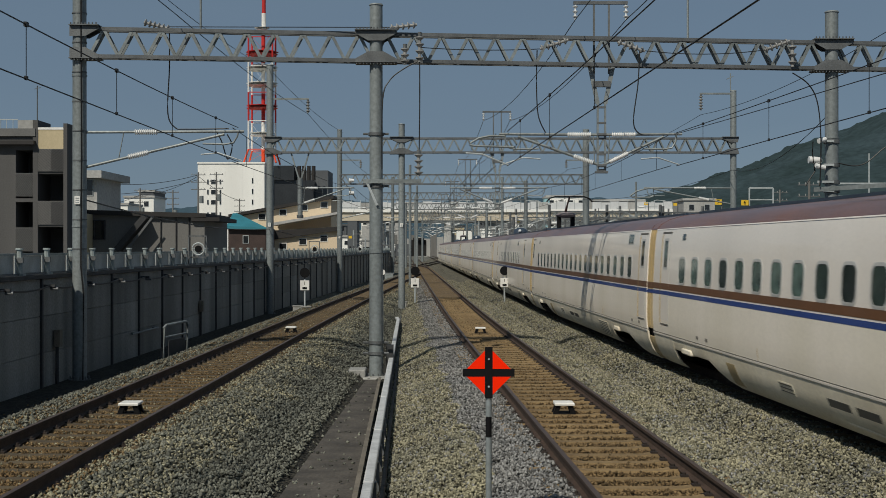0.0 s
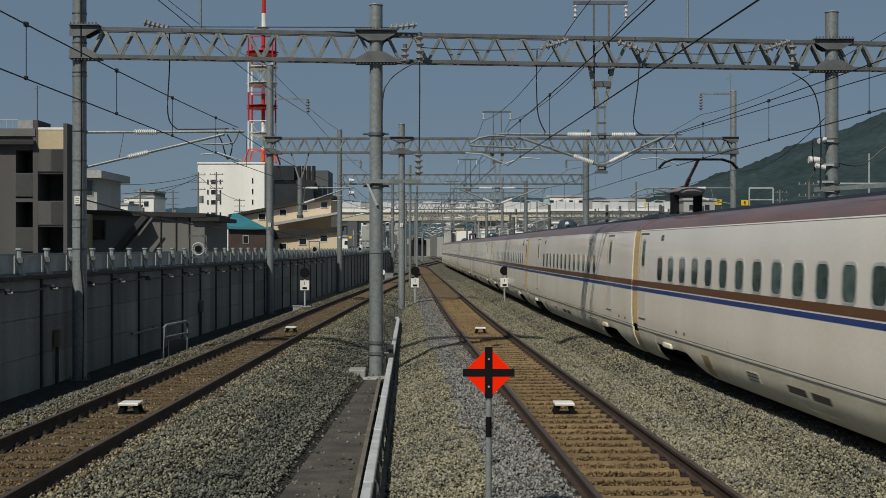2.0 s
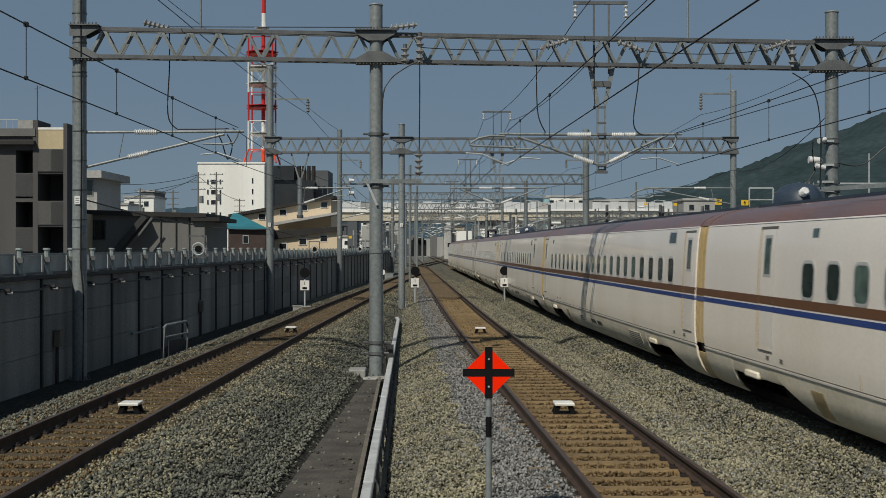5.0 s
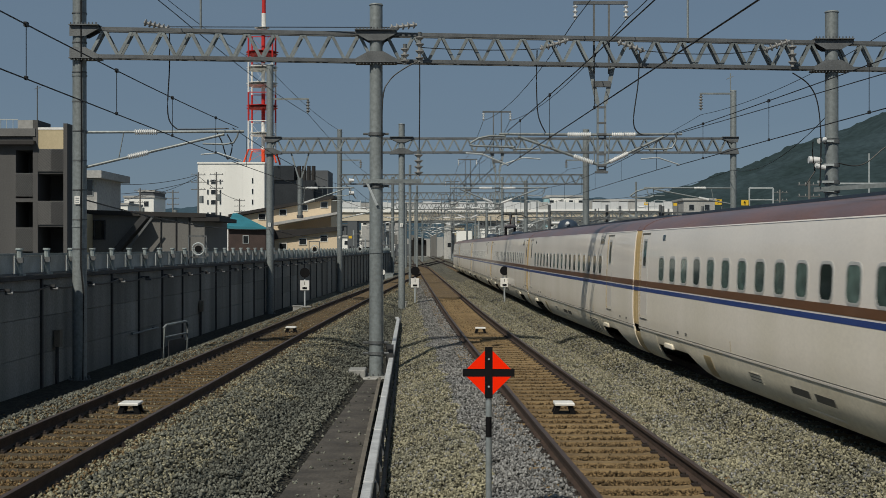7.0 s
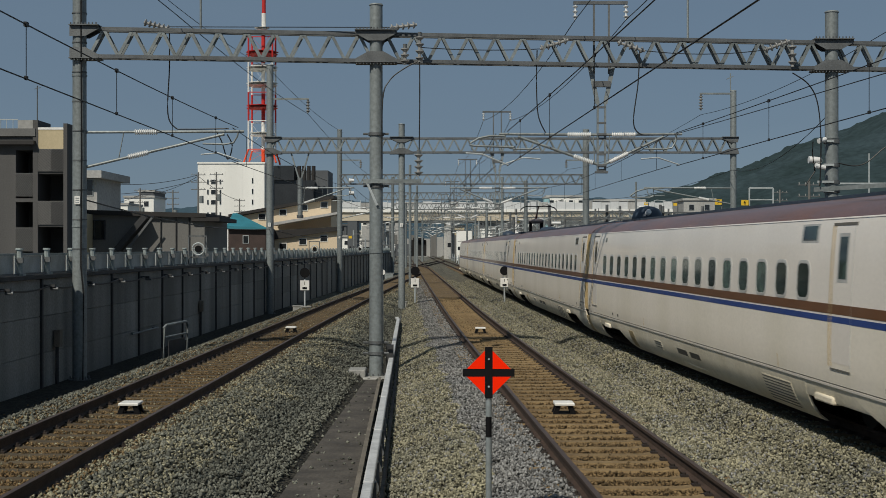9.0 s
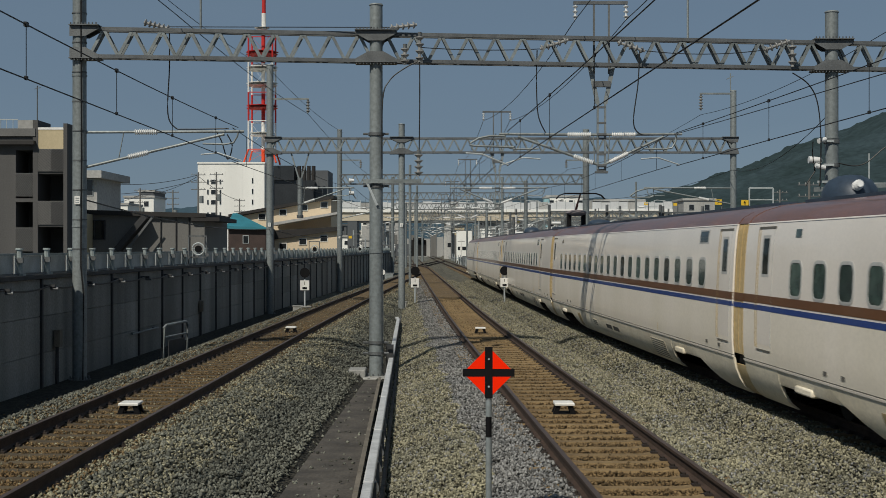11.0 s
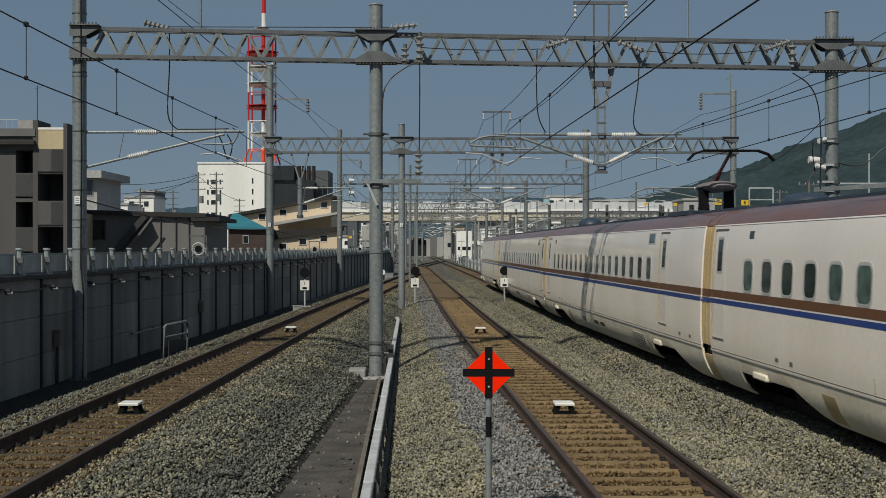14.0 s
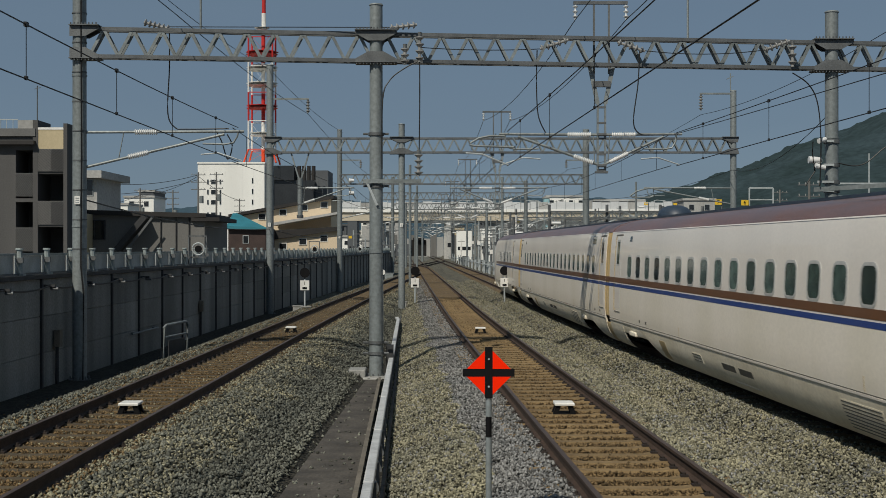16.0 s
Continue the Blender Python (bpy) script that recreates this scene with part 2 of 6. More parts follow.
def make_bed(name, ys, material, label):
    n = 130
    vs, fs = [], []
    for j, y in enumerate(ys):
        x0, x1 = wall_line(y) - 0.4, line_d(y) + 4
        for i in range(n):
            x = x0 + (x1 - x0) * i / (n - 1)
            z = ground_z(x, y)
            if y < 60 and z > -0.69:
                z += 0.025 * noise.noise(Vector((x * 2.2, y * 2.2, 0)))
            vs.append((x, y, z - 0.02))
    for j in range(len(ys) - 1):
        for i in range(n - 1):
            k = j * n + i
            fs.append((k, k + 1, k + n + 1, k + n))
    me = bpy.data.meshes.new(name)
    me.from_pydata(vs, [], fs)
    me.materials.append(material)
    me.shade_smooth()
    tagged(new(name, me), label, "ballast", kind="structure")


def stones(name, material, spots, size, seed, label):
    """Loose angular stones, one mesh of small six-cornered pieces."""
    rng = np.random.default_rng(seed)
    p = np.array(spots)
    n = len(p)
    base = np.array([(1, 0, 0), (-1, 0, 0), (0, 1, 0), (0, -1, 0), (0, 0, 1), (0, 0, -1)], float)
    v = base[None] * rng.uniform(0.55, 1.25, (n, 6, 1)) + rng.uniform(-0.35, 0.35, (n, 6, 3))
    v *= rng.uniform(0.55, 1.25, (n, 1, 3)) * size
    ang = rng.uniform(0, 6.28, n)
    c, s_ = np.cos(ang)[:, None], np.sin(ang)[:, None]
    v = np.stack([v[:, :, 0] * c - v[:, :, 1] * s_, v[:, :, 0] * s_ + v[:, :, 1] * c, v[:, :, 2] * 0.85], 2) + p[:, None, :]
    t = np.array([(0, 2, 4), (2, 1, 4), (1, 3, 4), (3, 0, 4), (2, 0, 5), (1, 2, 5), (3, 1, 5), (0, 3, 5)])
    f = (t[None] + (np.arange(n) * 6)[:, None, None]).reshape(-1)
    me = bpy.data.meshes.new(name)
    me.vertices.add(n * 6)
    me.vertices.foreach_set("co", v.reshape(-1))
    me.loops.add(len(f))
    me.loops.foreach_set("vertex_index", f.astype(np.int32))
    me.polygons.add(n * 8)
    me.polygons.foreach_set("loop_start", (np.arange(n * 8) * 3).astype(np.int32))
    me.update()
    me.materials.append(material)
    tagged(new(name, me), label, "gravel", kind="stuff")


PITCH = 0.6


def on_sleeper(x, y):
    return (y / PITCH) % 1.0 < 0.42 and min(abs(x - line_a(y)), abs(x - line_b(y))) < 0.9


def scatter():
    rng = np.random.default_rng(5)
    zones = {"tan": [], "grey": [], "pale": [], "rust": []}
    for y0, y1, density, lift in ((12.6, 20, 860, 0.0), (20, 30, 640, 0.0), (30, 46, 330, 0.0), (46, 72, 180, 0.0), (72, 112, 62, 0.0)):
        count = int((y1 - y0) * 17 * density)
        for y, u, q in zip(rng.uniform(y0, y1, count), rng.uniform(0, 1, count), rng.uniform(0, 1, count)):
            x0 = max(-0.36 * y - 0.3, wall_line(y) + 0.9)
            x1 = min(0.36 * y + 0.3, line_c(y) + 0.2)
            x = x0 + u * 17
            if x > x1:
                continue
            z = ground_z(x, y)
            if z < -0.665 and u * 997 % 1 > 0.035:
                continue
            a, b = line_a(y), line_b(y)
            if on_sleeper(x, y) and q < (0.985 if x > 0 else 0.94):
                continue
            if 0.84 < min(abs(x - a), abs(x - b)) < 1.5:
                z += 0.045 * (1.5 - min(abs(x - a), abs(x - b))) / 0.66
            near = min(abs(abs(x - a) - 0.72), abs(abs(x - b) - 0.72))
            if near < 0.1:
                continue
            inside = abs(x - a) < 0.72 or abs(x - b) < 0.72
            if abs(x - b) < 0.72:
                kind, z = "rust", z - 0.005
            elif abs(x - a) < 0.72:
                kind = "rust" if q * 31 % 1 < 0.95 else "tan"
            elif abs(x - a) < 1.1:
                kind = "rust" if q * 31 % 1 < 0.35 else "tan"
            elif x < a:
                kind = "tan" if q * 31 % 1 < 0.18 else ("rust" if q * 31 % 1 < 0.68 else "grey")
            elif x < -0.45 - 0.0247 * y:
                kind = "grey" if x > a + 2.25 + 0.3 * (q - 0.5) + 0.8 * noise.noise(Vector((x, y * 0.6, 1))) else ("tan" if q < 0.7 else "grey")
            elif x < b:
                kind = "pale" if x > b - 1.75 + 0.25 * noise.noise(Vector((x, y, 7))) else ("tan" if q < 0.9 else "pale")
            else:
                kind = "tan" if q < 0.86 else "pale"
            if kind == "grey":
                if q * 613 % 1 > 0.82:
                    continue
                z += 0.05 * (q * 271 % 1) - 0.01
            zones[kind].append((x, y, z + 0.045 * (q * 97 % 1) - 0.015 + (0.0 if inside else 0.025 * noise.noise(Vector((x * 2.2, y * 2.2, 0))))))
    stones("loose_ballast", STONE_TAN, zones["tan"], 0.030, 1, "loose tan crushed stones beside the rails")
    stones("loose_ballast", STONE_GREY, zones["grey"], 0.037, 2, "loose dark grey crushed stones between the tracks")
    stones("loose_ballast", STONE_PALE, zones["pale"], 0.030, 3, "loose pale grey crushed stones along the rail")
    stones("loose_ballast", STONE_RUST, zones["rust"], 0.026, 4, "rust-stained small stones between the sleepers")


# ---- tracks ----
def rail_geometry(f, side, y0, y1, top):
    ys = np.arange(y0, y1 + 0.1, 1.0 if y1 < 80 else 2.0)
    prof = [(-0.033, 0), (-0.0325, -0.035), (-0.009, -0.05), (-0.009, -0.14), (-0.068, -0.165), (-0.068, -0.176),
            (0.068, -0.176), (0.068, -0.165), (0.009, -0.14), (0.009, -0.05), (0.0325, -0.035), (0.033, 0)]
    if top:
        prof = [(-0.031, 0.003), (-0.031, -0.001), (0.031, -0.001), (0.031, 0.003)]
    return G().loft([[(f(y) + side + px, y, pz) for px, pz in prof] for y in ys])


def make_track(name, f, y0, y1, parts_to, material, label, lower=0.0):
    t = thing(name, label, "railway track", kind="structure")
    for side in (-0.7505, 0.7505):
        end = y1 - (24 if name == "track_1" and side > 0 else 0)
        r = part("rail", rail_geometry(f, side, y0, end, False), RAIL_SIDE, t, "brown rusty steel rail")
        part("running_surface", rail_geometry(f, side, y0, end, True), RAIL_TOP, r, "worn bright rail head")
    s = G()
    prof = [(-1.2, -0.17), (-0.95, -0.165), (-0.6, -0.165), (-0.45, -0.185), (0.45, -0.185), (0.6, -0.165), (0.95, -0.165), (1.2, -0.17)]
    rings = []
    for dy, dz in ((-0.14, -0.13), (-0.12, -0.035), (-0.085, 0.0), (0.085, 0.0), (0.12, -0.035), (0.14, -0.13)):
        rings.append([(x, dy, z + dz) for x, z in prof])
    s.loft(rings, closed=False)
    s.add([r[0] for r in rings], [(0, 1, 2, 3, 4, 5)])
    me = s.mesh("sleeper", material)
    c = G()
    for side in (-0.7505, 0.7505):
        for k in (-1, 1):
            c.box(side + k * 0.11 - 0.045, side + k * 0.11 + 0.045, -0.055, 0.055, -0.172, -0.14)
            c.cyl((side + k * 0.11, 0, -0.14), (side + k * 0.11, 0, -0.115), 0.02, n=6)
    clip = c.mesh("fastening", CLIP)
    far = G()
    k = math.floor(y0 / PITCH) + 1
    while k * PITCH + 0.126 < min(y1 if name != "track_1" else 134, 190):
        y = k * PITCH + 0.126
        if 8 < y < parts_to:
            o = part("sleeper", me, material, t)
            o.location = (f(y), y, 0)
            p = part("fastening", clip, CLIP, o)
        else:
            far.box(f(y) - 1.2, f(y) + 1.2, y - 0.12, y + 0.12, -0.28, -0.17 - lower)
        k += 1
    if far.v:
        o = part("far_sleepers", far, SLEEPER_FAR, t)
        o["kind"] = "stuff"
    return t


def make_tracks():
    make_track("track_1", line_a, -150, 158, 72, SLEEPER_A, "ballasted railway track with rusty rails on concrete sleepers", 0.008)
    make_track("track_2", line_b, -150, 400, 72, SLEEPER, "rust-stained railway track on brown concrete sleepers")
    make_track("track_3", line_c, -150, 400, 20, SLEEPER, "railway track under the moving train")
    make_track("track_4", line_d, -150, 300, 10, SLEEPER, "railway track behind the train")
    make_track("track_5", lambda y: line_b(y) + (line_c(y) - line_b(y)) * min(1, max(0, (y - 190) / 70)) ** 1.0, 188, 262, 10, SLEEPER, "crossover track between two lines in the distance", 0.016)
    make_track("track_6", lambda y: line_b(y) - 4.2 * (1 - math.cos(min(1, max(0, (y - 165) / 90)) * math.pi)) / 2, 165, 400, 10, SLEEPER, "siding curving away in the distance", 0.024)


# ---- portals of the overhead line ----
def pole(x, y, top, r, name="overhead_line_pole", base=-0.75):
    t = thing(name, "round grey galvanised steel overhead line pole", "pole", "overhead line poles")
    part("shaft", G().cyl((x, y, base), (x, y, top), r, r * 0.93, 20), STEEL, t, smooth=False)
    part("cap", G().cyl((x, y, top), (x, y, top + 0.04), r * 1.04, r * 0.9, 20), STEEL, t)
    b = G()
    for k in range(10):
        a = k * 0.628
        b.cyl((x + math.cos(a) * r * 1.3, y + math.sin(a) * r * 1.3, base), (x + math.cos(a) * r * 1.3, y + math.sin(a) * r * 1.3, base + 0.13), 0.02, n=6)
    b.cyl((x, y, base), (x, y, base + 0.05), r * 1.55, n=16)
    part("base_flange", b, STEEL_DARK, t)
    for z in (top * 0.28, top * 0.62):
        part("band", G().cyl((x, y, z), (x, y, z + 0.05), r * 1.045, n=20), STEEL, t)
    return t


def truss(p, q, z0, z1, n, r=0.045):
    """A flat lattice beam between two points of the plan."""
    t = thing("overhead_line_beam", "grey steel lattice beam spanning the tracks", "gantry beam", "portal beams")
    a, b = Vector((*p, 0)), Vector((*q, 0))
    up0, up1 = Vector((0, 0, z0)), Vector((0, 0, z1))
    side = Vector((0, 0.11, 0))
    chords = ((z1, "top_chord"), (z0, "bottom_chord"))
    for z, nm in chords:
        for s in (-1, 1):
            g = G().bar(a + Vector((0, 0, z)) + side * s, b + Vector((0, 0, z)) + side * s, r * 1.9, r * 2.1)
            part(nm, g, STEEL_DARK, t)
    for k in range(n):
        u, w = a.lerp(b, k / n), a.lerp(b, (k + 1) / n)
        mid = a.lerp(b, (k + 0.5) / n)
        g = G()
        for s in (-1, 1):
            g.bar(u + up0 + side * s, mid + up1 + side * s, r * 1.2, r * 1.6)
            g.bar(mid + up1 + side * s, w + up0 + side * s, r * 1.2, r * 1.6)
        g.bar(u + up0 - side, u + up0 + side, r * 0.8, r * 0.8)
        g.bar(mid + up1 - side, mid + up1 + side, r * 0.8, r * 0.8)
        part("lattice_web", g, STEEL, t)
    return t


def gusset(x, y, z0, z1, r, left, right, bolts=True):
    """Plates that clamp the beam's chords to a pole: wide at the chords, narrow between them."""
    t = thing("beam_bracket", "bolted steel gusset clamped round the pole", "bracket", "beam brackets")
    for z, s in ((z1 + 0.07, -1), (z0 - 0.07, 1)):
        for k in (-1, 1):
            yy = y + k * (r + 0.02)
            out = [(x - left, z), (x + right, z), (x + right, z + s * 0.09), (x + min(right, r * 1.1), z + s * 0.28), (x - min(left, r * 1.1), z + s * 0.28), (x - left, z + s * 0.09)]
            g = G().loft([[(px, yy + d, pz) for px, pz in out] for d in (0, 0.015)])
            part("plate", g, STEEL_DARK, t)
        part("flange", G().box(x - left, x + right, y - r - 0.1, y + r + 0.1, z - 0.012, z + 0.012), STEEL_DARK, t)
        if bolts:
            n = int((left + right) / 0.09)
            for q in range(n):
                bx = x - left + 0.05 + q * (left + right - 0.1) / max(n - 1, 1)
                part("bolt", G().cyl((bx, y - r - 0.07, z - s * 0.005), (bx, y - r - 0.07, z - s * 0.06), 0.018, n=5), STEEL_DARK, t)


# ---- overhead line ----
ROWS = [33.6, 65.0, 97.3, 129.5, 162.0, 194.0, 226.0, 258.0]


def cantilever(x0, y, x1, detail=True, low=4.84, top=5.67):
    """Bracket arm with ribbed insulators from a post at x0 to the wires over x1."""
    t = thing("cantilever_arm", "grey tubular overhead line bracket with white ribbed insulators", "bracket arm", "cantilever arms")
    s = 1 if x1 > x0 else -1
    n = 11 if detail else 5
    reach = abs(x1 - x0)
    i0, i1 = (1.36, 1.92) if reach > 3 else (0.26, 0.86)
    end = Vector((x1 + s * 0.15, y, top + 0.02))
    a, b = Vector((x0, y, top)), Vector((x0, y, low))
    joint = Vector((x1 - s * 0.35, y, top - 0.05))
    part("top_tube", G().cyl(a, end, 0.036, n=8), STEEL, t)
    part("diagonal_tube", G().cyl(b, joint, 0.036, n=8), STEEL, t)
    part("insulator", G().disc_stack(a.lerp(end, i0 / reach), a.lerp(end, i1 / reach), 0.078, n, 0.6), PORCELAIN, t, "white ribbed insulator")
    part("insulator", G().disc_stack(b.lerp(joint, i0 / reach), b.lerp(joint, i1 / reach), 0.078, n, 0.6), PORCELAIN, t, "white ribbed insulator")
    sa = [(x1 - s * 0.9, y, 5.3), (x1 - s * 0.35, y, 5.28), (x1 - s * 0.12, y, 5.32), (x1 - s * 0.02, y, 5.48), (x1, y, top)]
    part("steady_tube", G().tube(sa, 0.025), STEEL, t)
    part("steady_arm", G().tube([(x1 - s * 0.95, y, 5.02), (x1 - s * 0.5, y, 5.06), (x1 + s * 0.1, y, 4.86)], 0.02), PALE_METAL, t, "thin pale steady arm")
    part("stay", G().cyl(a.lerp(end, i0 * 0.8 / reach), b.lerp(joint, i0 * 0.8 / reach), 0.015, n=6), STEEL, t)
    for p in (a, b):
        part("clamp", G().box(p.x - 0.11 - 0.004 * s, p.x + 0.12 + 0.004 * s, y - 0.127 - 0.004 * s, y + 0.127 + 0.004 * s, p.z - 0.03 + 0.004 * s, p.z + 0.03 + 0.004 * s), STEEL_DARK, t)
    return t


def drop_post(x, y, bottom, above):
    t = thing("drop_post", "tapered grey steel drop post hanging from the beam", "drop post", "drop posts")
    for s in (-1, 1):
        part("leg", G().bar((x + s * 0.31, y, 7.5), (x + s * 0.1, y, 6.5), 0.07, 0.11), STEEL, t)
        part("channel", G().bar((x + s * 0.1, y, 6.52), (x + s * 0.1, y, bottom), 0.05, 0.09), STEEL, t)
        part("upper_leg", G().bar((x + s * 0.2, y, 7.3), (x + s * 0.2, y, above), 0.05, 0.06), STEEL_DARK, t)
    for z in np.arange(bottom + 0.03, 6.5, 0.42):
        part("batten", G().box(x - 0.12, x + 0.12, y - 0.05, y + 0.05, z, z + 0.05), STEEL_DARK, t)
    part("foot_plate", G().box(x - 0.17, x + 0.17, y - 0.1, y + 0.1, bottom - 0.03, bottom + 0.02), STEEL_DARK, t)
    part("yoke", G().box(x - 0.24, x + 0.24, y - 0.08, y + 0.08, 6.95, 7.1), STEEL_DARK, t)
    if above > 8.6:
        part("crossarm", G().bar((x - 0.75, y, above - 0.05), (x + 0.7, y, above - 0.05), 0.08, 0.08), STEEL_DARK, t)
        for s in (-0.7, 0.66):
            part("insulator", G().disc_stack((x + s, y, above - 0.1), (x + s, y, above - 0.5), 0.07, 3), PORCELAIN, t, "white hanging insulator")


def sag(a, b, drop, n=14):
    a, b = Vector(a), Vector(b)
    return [a.lerp(b, k / n) - Vector((0, 0, drop * 4 * (k / n) * (1 - k / n))) for k in range(n + 1)]


def line_wires(f, label, shift, spans, start, top, drop, dropper_ys):
    """Messenger and contact wire, span by span; the first span runs over the platform to the first portal."""
    ys = [1.8, start] + ROWS[1:spans]
    for k, (a, b) in enumerate(zip(ys, ys[1:])):
        st = 0.14 if k % 2 else -0.14
        t = thing("catenary", label, "overhead wire", "overhead wires")
        xa, xb = f(a) + shift * (k == 0) - st * (k > 0), f(b) + st * (k > 0) + shift * 0.5 * (k == 0)
        z0, low = (top, drop) if k == 0 else (5.70, 0.27)

        def at(y):
            u = (y - a) / (b - a)
            lin = xa + (xb - xa) * u
            return Vector((f(y) + (lin - (f(a) + (f(b) - f(a)) * u)), y, z0 - low * 4 * u * (1 - u)))
        pts = [at(a + (b - a) * q / 16) for q in range(17)]
        part("messenger_wire", G().tube(pts, 0.010, 5), WIRE, t)
        part("contact_wire", G().tube([Vector((p.x, p.y, 4.84)) for p in pts], 0.010, 5), WIRE, t)
        for y in dropper_ys if k == 0 else [a + (b - a) * q / 16 for q in (1, 4, 7, 9, 12, 15)]:
            p = at(y)
            part("dropper", G().tube([p, Vector((p.x, p.y, 4.84))], 0.006, 4), WIRE, t)
            if k == 0:
                part("clamp", G().box(p.x - 0.02, p.x + 0.02, y - 0.05, y + 0.05, p.z - 0.03, p.z + 0.03), WIRE, t)
                part("clamp", G().box(p.x - 0.015, p.x + 0.015, y - 0.04, y + 0.04, 4.825, 4.875), WIRE, t)


def feeder(points, drop, r=0.012, label="thin dark feeder wire between poles"):
    t = thing("feeder_wire", label, "wire", "feeder wires")
    for a, b in zip(points, points[1:]):
        part("span", G().tube(sag(a, b, drop), r, 5), WIRE, t)


def hanging_insulator(x, y, top, n=3, length=0.45, arm_from=None, r=0.11):
    t = thing("line_insulator", "grey porcelain disc insulator string", "insulator", "disc insulators")
    part("discs", G().disc_stack((x, y, top), (x, y, top - length), r, n, 0.4), PORCELAIN_GREY, t)
    part("cap_fitting", G().cyl((x, y, top + 0.08), (x, y, top - 0.02), 0.05, n=8), STEEL_DARK, t)
    if arm_from is not None:
        part("arm", G().bar((arm_from, y, top + 0.1), (x - 0.05 if x < arm_from else x + 0.05, y, top + 0.1), 0.07, 0.09), STEEL, t)


def strain_insulator(a, b, n=6):
    t = thing("line_insulator", "pale ribbed strain insulator on the beam", "insulator", "strain insulators")
    part("discs", G().disc_stack(a, b, 0.095, n, 0.4), PORCELAIN_GREY, t)


def jumper(pts):
    t = thing("jumper_wire", "dark looping jumper wire below the beam", "wire", "jumper wires")
    vs = [Vector(p) for p in pts]
    out = []
    for i in range(len(vs) - 1):
        p0, p1, p2, p3 = vs[max(i - 1, 0)], vs[i], vs[i + 1], vs[min(i + 2, len(vs) - 1)]
        for k in range(6):
            u = k / 6
            out.append(0.5 * ((2 * p1) + (p2 - p0) * u + (2 * p0 - 5 * p1 + 4 * p2 - p3) * u * u + (3 * p1 - p0 - 3 * p2 + p3) * u ** 3))
    out.append(vs[-1])
    part("cable", G().tube(out, 0.017, 6), WIRE, t)


def make_overhead():
    # first portal, skewed with the tracks
    first = [(-9.26, 32.6, 11.3, 0.183), (-1.74, 33.3, 8.95, 0.18), (10.57, 34.8, 9.04, 0.19)]
    for x, y, top, r in first:
        pole(x, y, top, r)
        gusset(x, y, 7.52, 8.22, r, 0.2 if x < -5 else 0.54, 0.54)
    truss((-9.0, 32.66), (15.36, 35.4), 7.52, 8.22, 34)
    drop_post(4.24, 34.25, 4.67, 9.25)
    cantilever(-9.26, 32.6, line_a(32.6), True, 4.66, 5.59)
    cantilever(4.24, 34.25, line_b(34.2) + 0.1, True)
    t = thing("registration_hook", "bent grey registration tube over the track", "bracket arm", "cantilever arms")
    x = line_b(34.2)
    part("hook", G().tube([(x + 0.1, 34.25, 5.64), (x - 0.3, 34.25, 5.64), (x - 0.6, 34.25, 5.58), (x - 0.82, 34.25, 5.45), (x - 0.84, 34.25, 5.4), (x - 0.7, 34.25, 5.37), (x + 0.38, 34.25, 5.34), (x + 0.42, 34.25, 5.42), (x + 0.3, 34.25, 5.6)], 0.028, 8), STEEL, t)
    part("steady_rod", G().tube([(x - 0.95, 34.25, 5.18), (x - 0.5, 34.25, 5.15), (x - 0.1, 34.25, 4.98), (x + 0.2, 34.25, 4.86)], 0.022), PALE_METAL, t)
    cantilever(4.24, 34.25, line_c(34.2), True)
    second = [(-8.79, 65, 11.9, 0.19), (-2.1, 65, 8.9, 0.17), (14.75, 65, 10.6, 0.165)]
    for x, y, top, r in second:
        pole(x, y, top, r)
        gusset(x, y, 7.48, 8.19, r, 0.24 if x < -5 else 0.6, 0.24 if x > 10 else 0.6, False)
    truss((-8.79, 65), (14.75, 65), 7.48, 8.19, 34)
    drop_post(2.76, 65, 4.6, 9.6)
    t = thing("drop_post", "slim grey tubular drop post hanging from the beam", "drop post", "drop posts")
    part("tube", G().cyl((-7.26, 65, 4.25), (-7.26, 65, 6.2), 0.13, n=12), STEEL, t)
    for s in (-1, 1):
        part("leg", G().bar((-7.26 + s * 0.45, 65, 7.45), (-7.26 + s * 0.05, 65, 6.1), 0.07, 0.07), STEEL, t)
    part("foot_cap", G().cyl((-7.26, 65, 4.15), (-7.26, 65, 4.3), 0.17, n=12), STEEL_DARK, t)
    cantilever(-7.26, 65, line_a(65), True)
    cantilever(2.76, 65, line_b(65), True)
    cantilever(2.76, 65, line_c(65), True)
    cantilever(14.75, 65, line_c(65) + 5.2, True)
    t = thing("lightning_rod", "thin steel rod standing on the far pole", "rod", "beam rods")
    part("rod", G().cyl((14.6, 65, 10.6), (14.6, 65, 11.5), 0.025, n=6), STEEL, t)
    part("arm", G().bar((14.4, 65, 11.2), (14.75, 65, 11.35), 0.04, 0.04), STEEL, t)
    t = thing("registration_hook", "bent grey registration tube over the yard track", "bracket arm", "cantilever arms")
    part("hook", G().tube([(11.2, 65, 5.66), (10.4, 65, 5.66), (9.85, 65, 5.52), (9.5, 65, 5.27), (9.62, 65, 5.2), (10.5, 65, 5.2), (10.72, 65, 5.28), (10.7, 65, 5.62)], 0.04, 8), STEEL, t)
    hanging_insulator(-6.86, 65, 10.1, 4, 0.6, -8.79)
    hanging_insulator(13.1, 65, 10.37, 5, 0.75, 14.75)
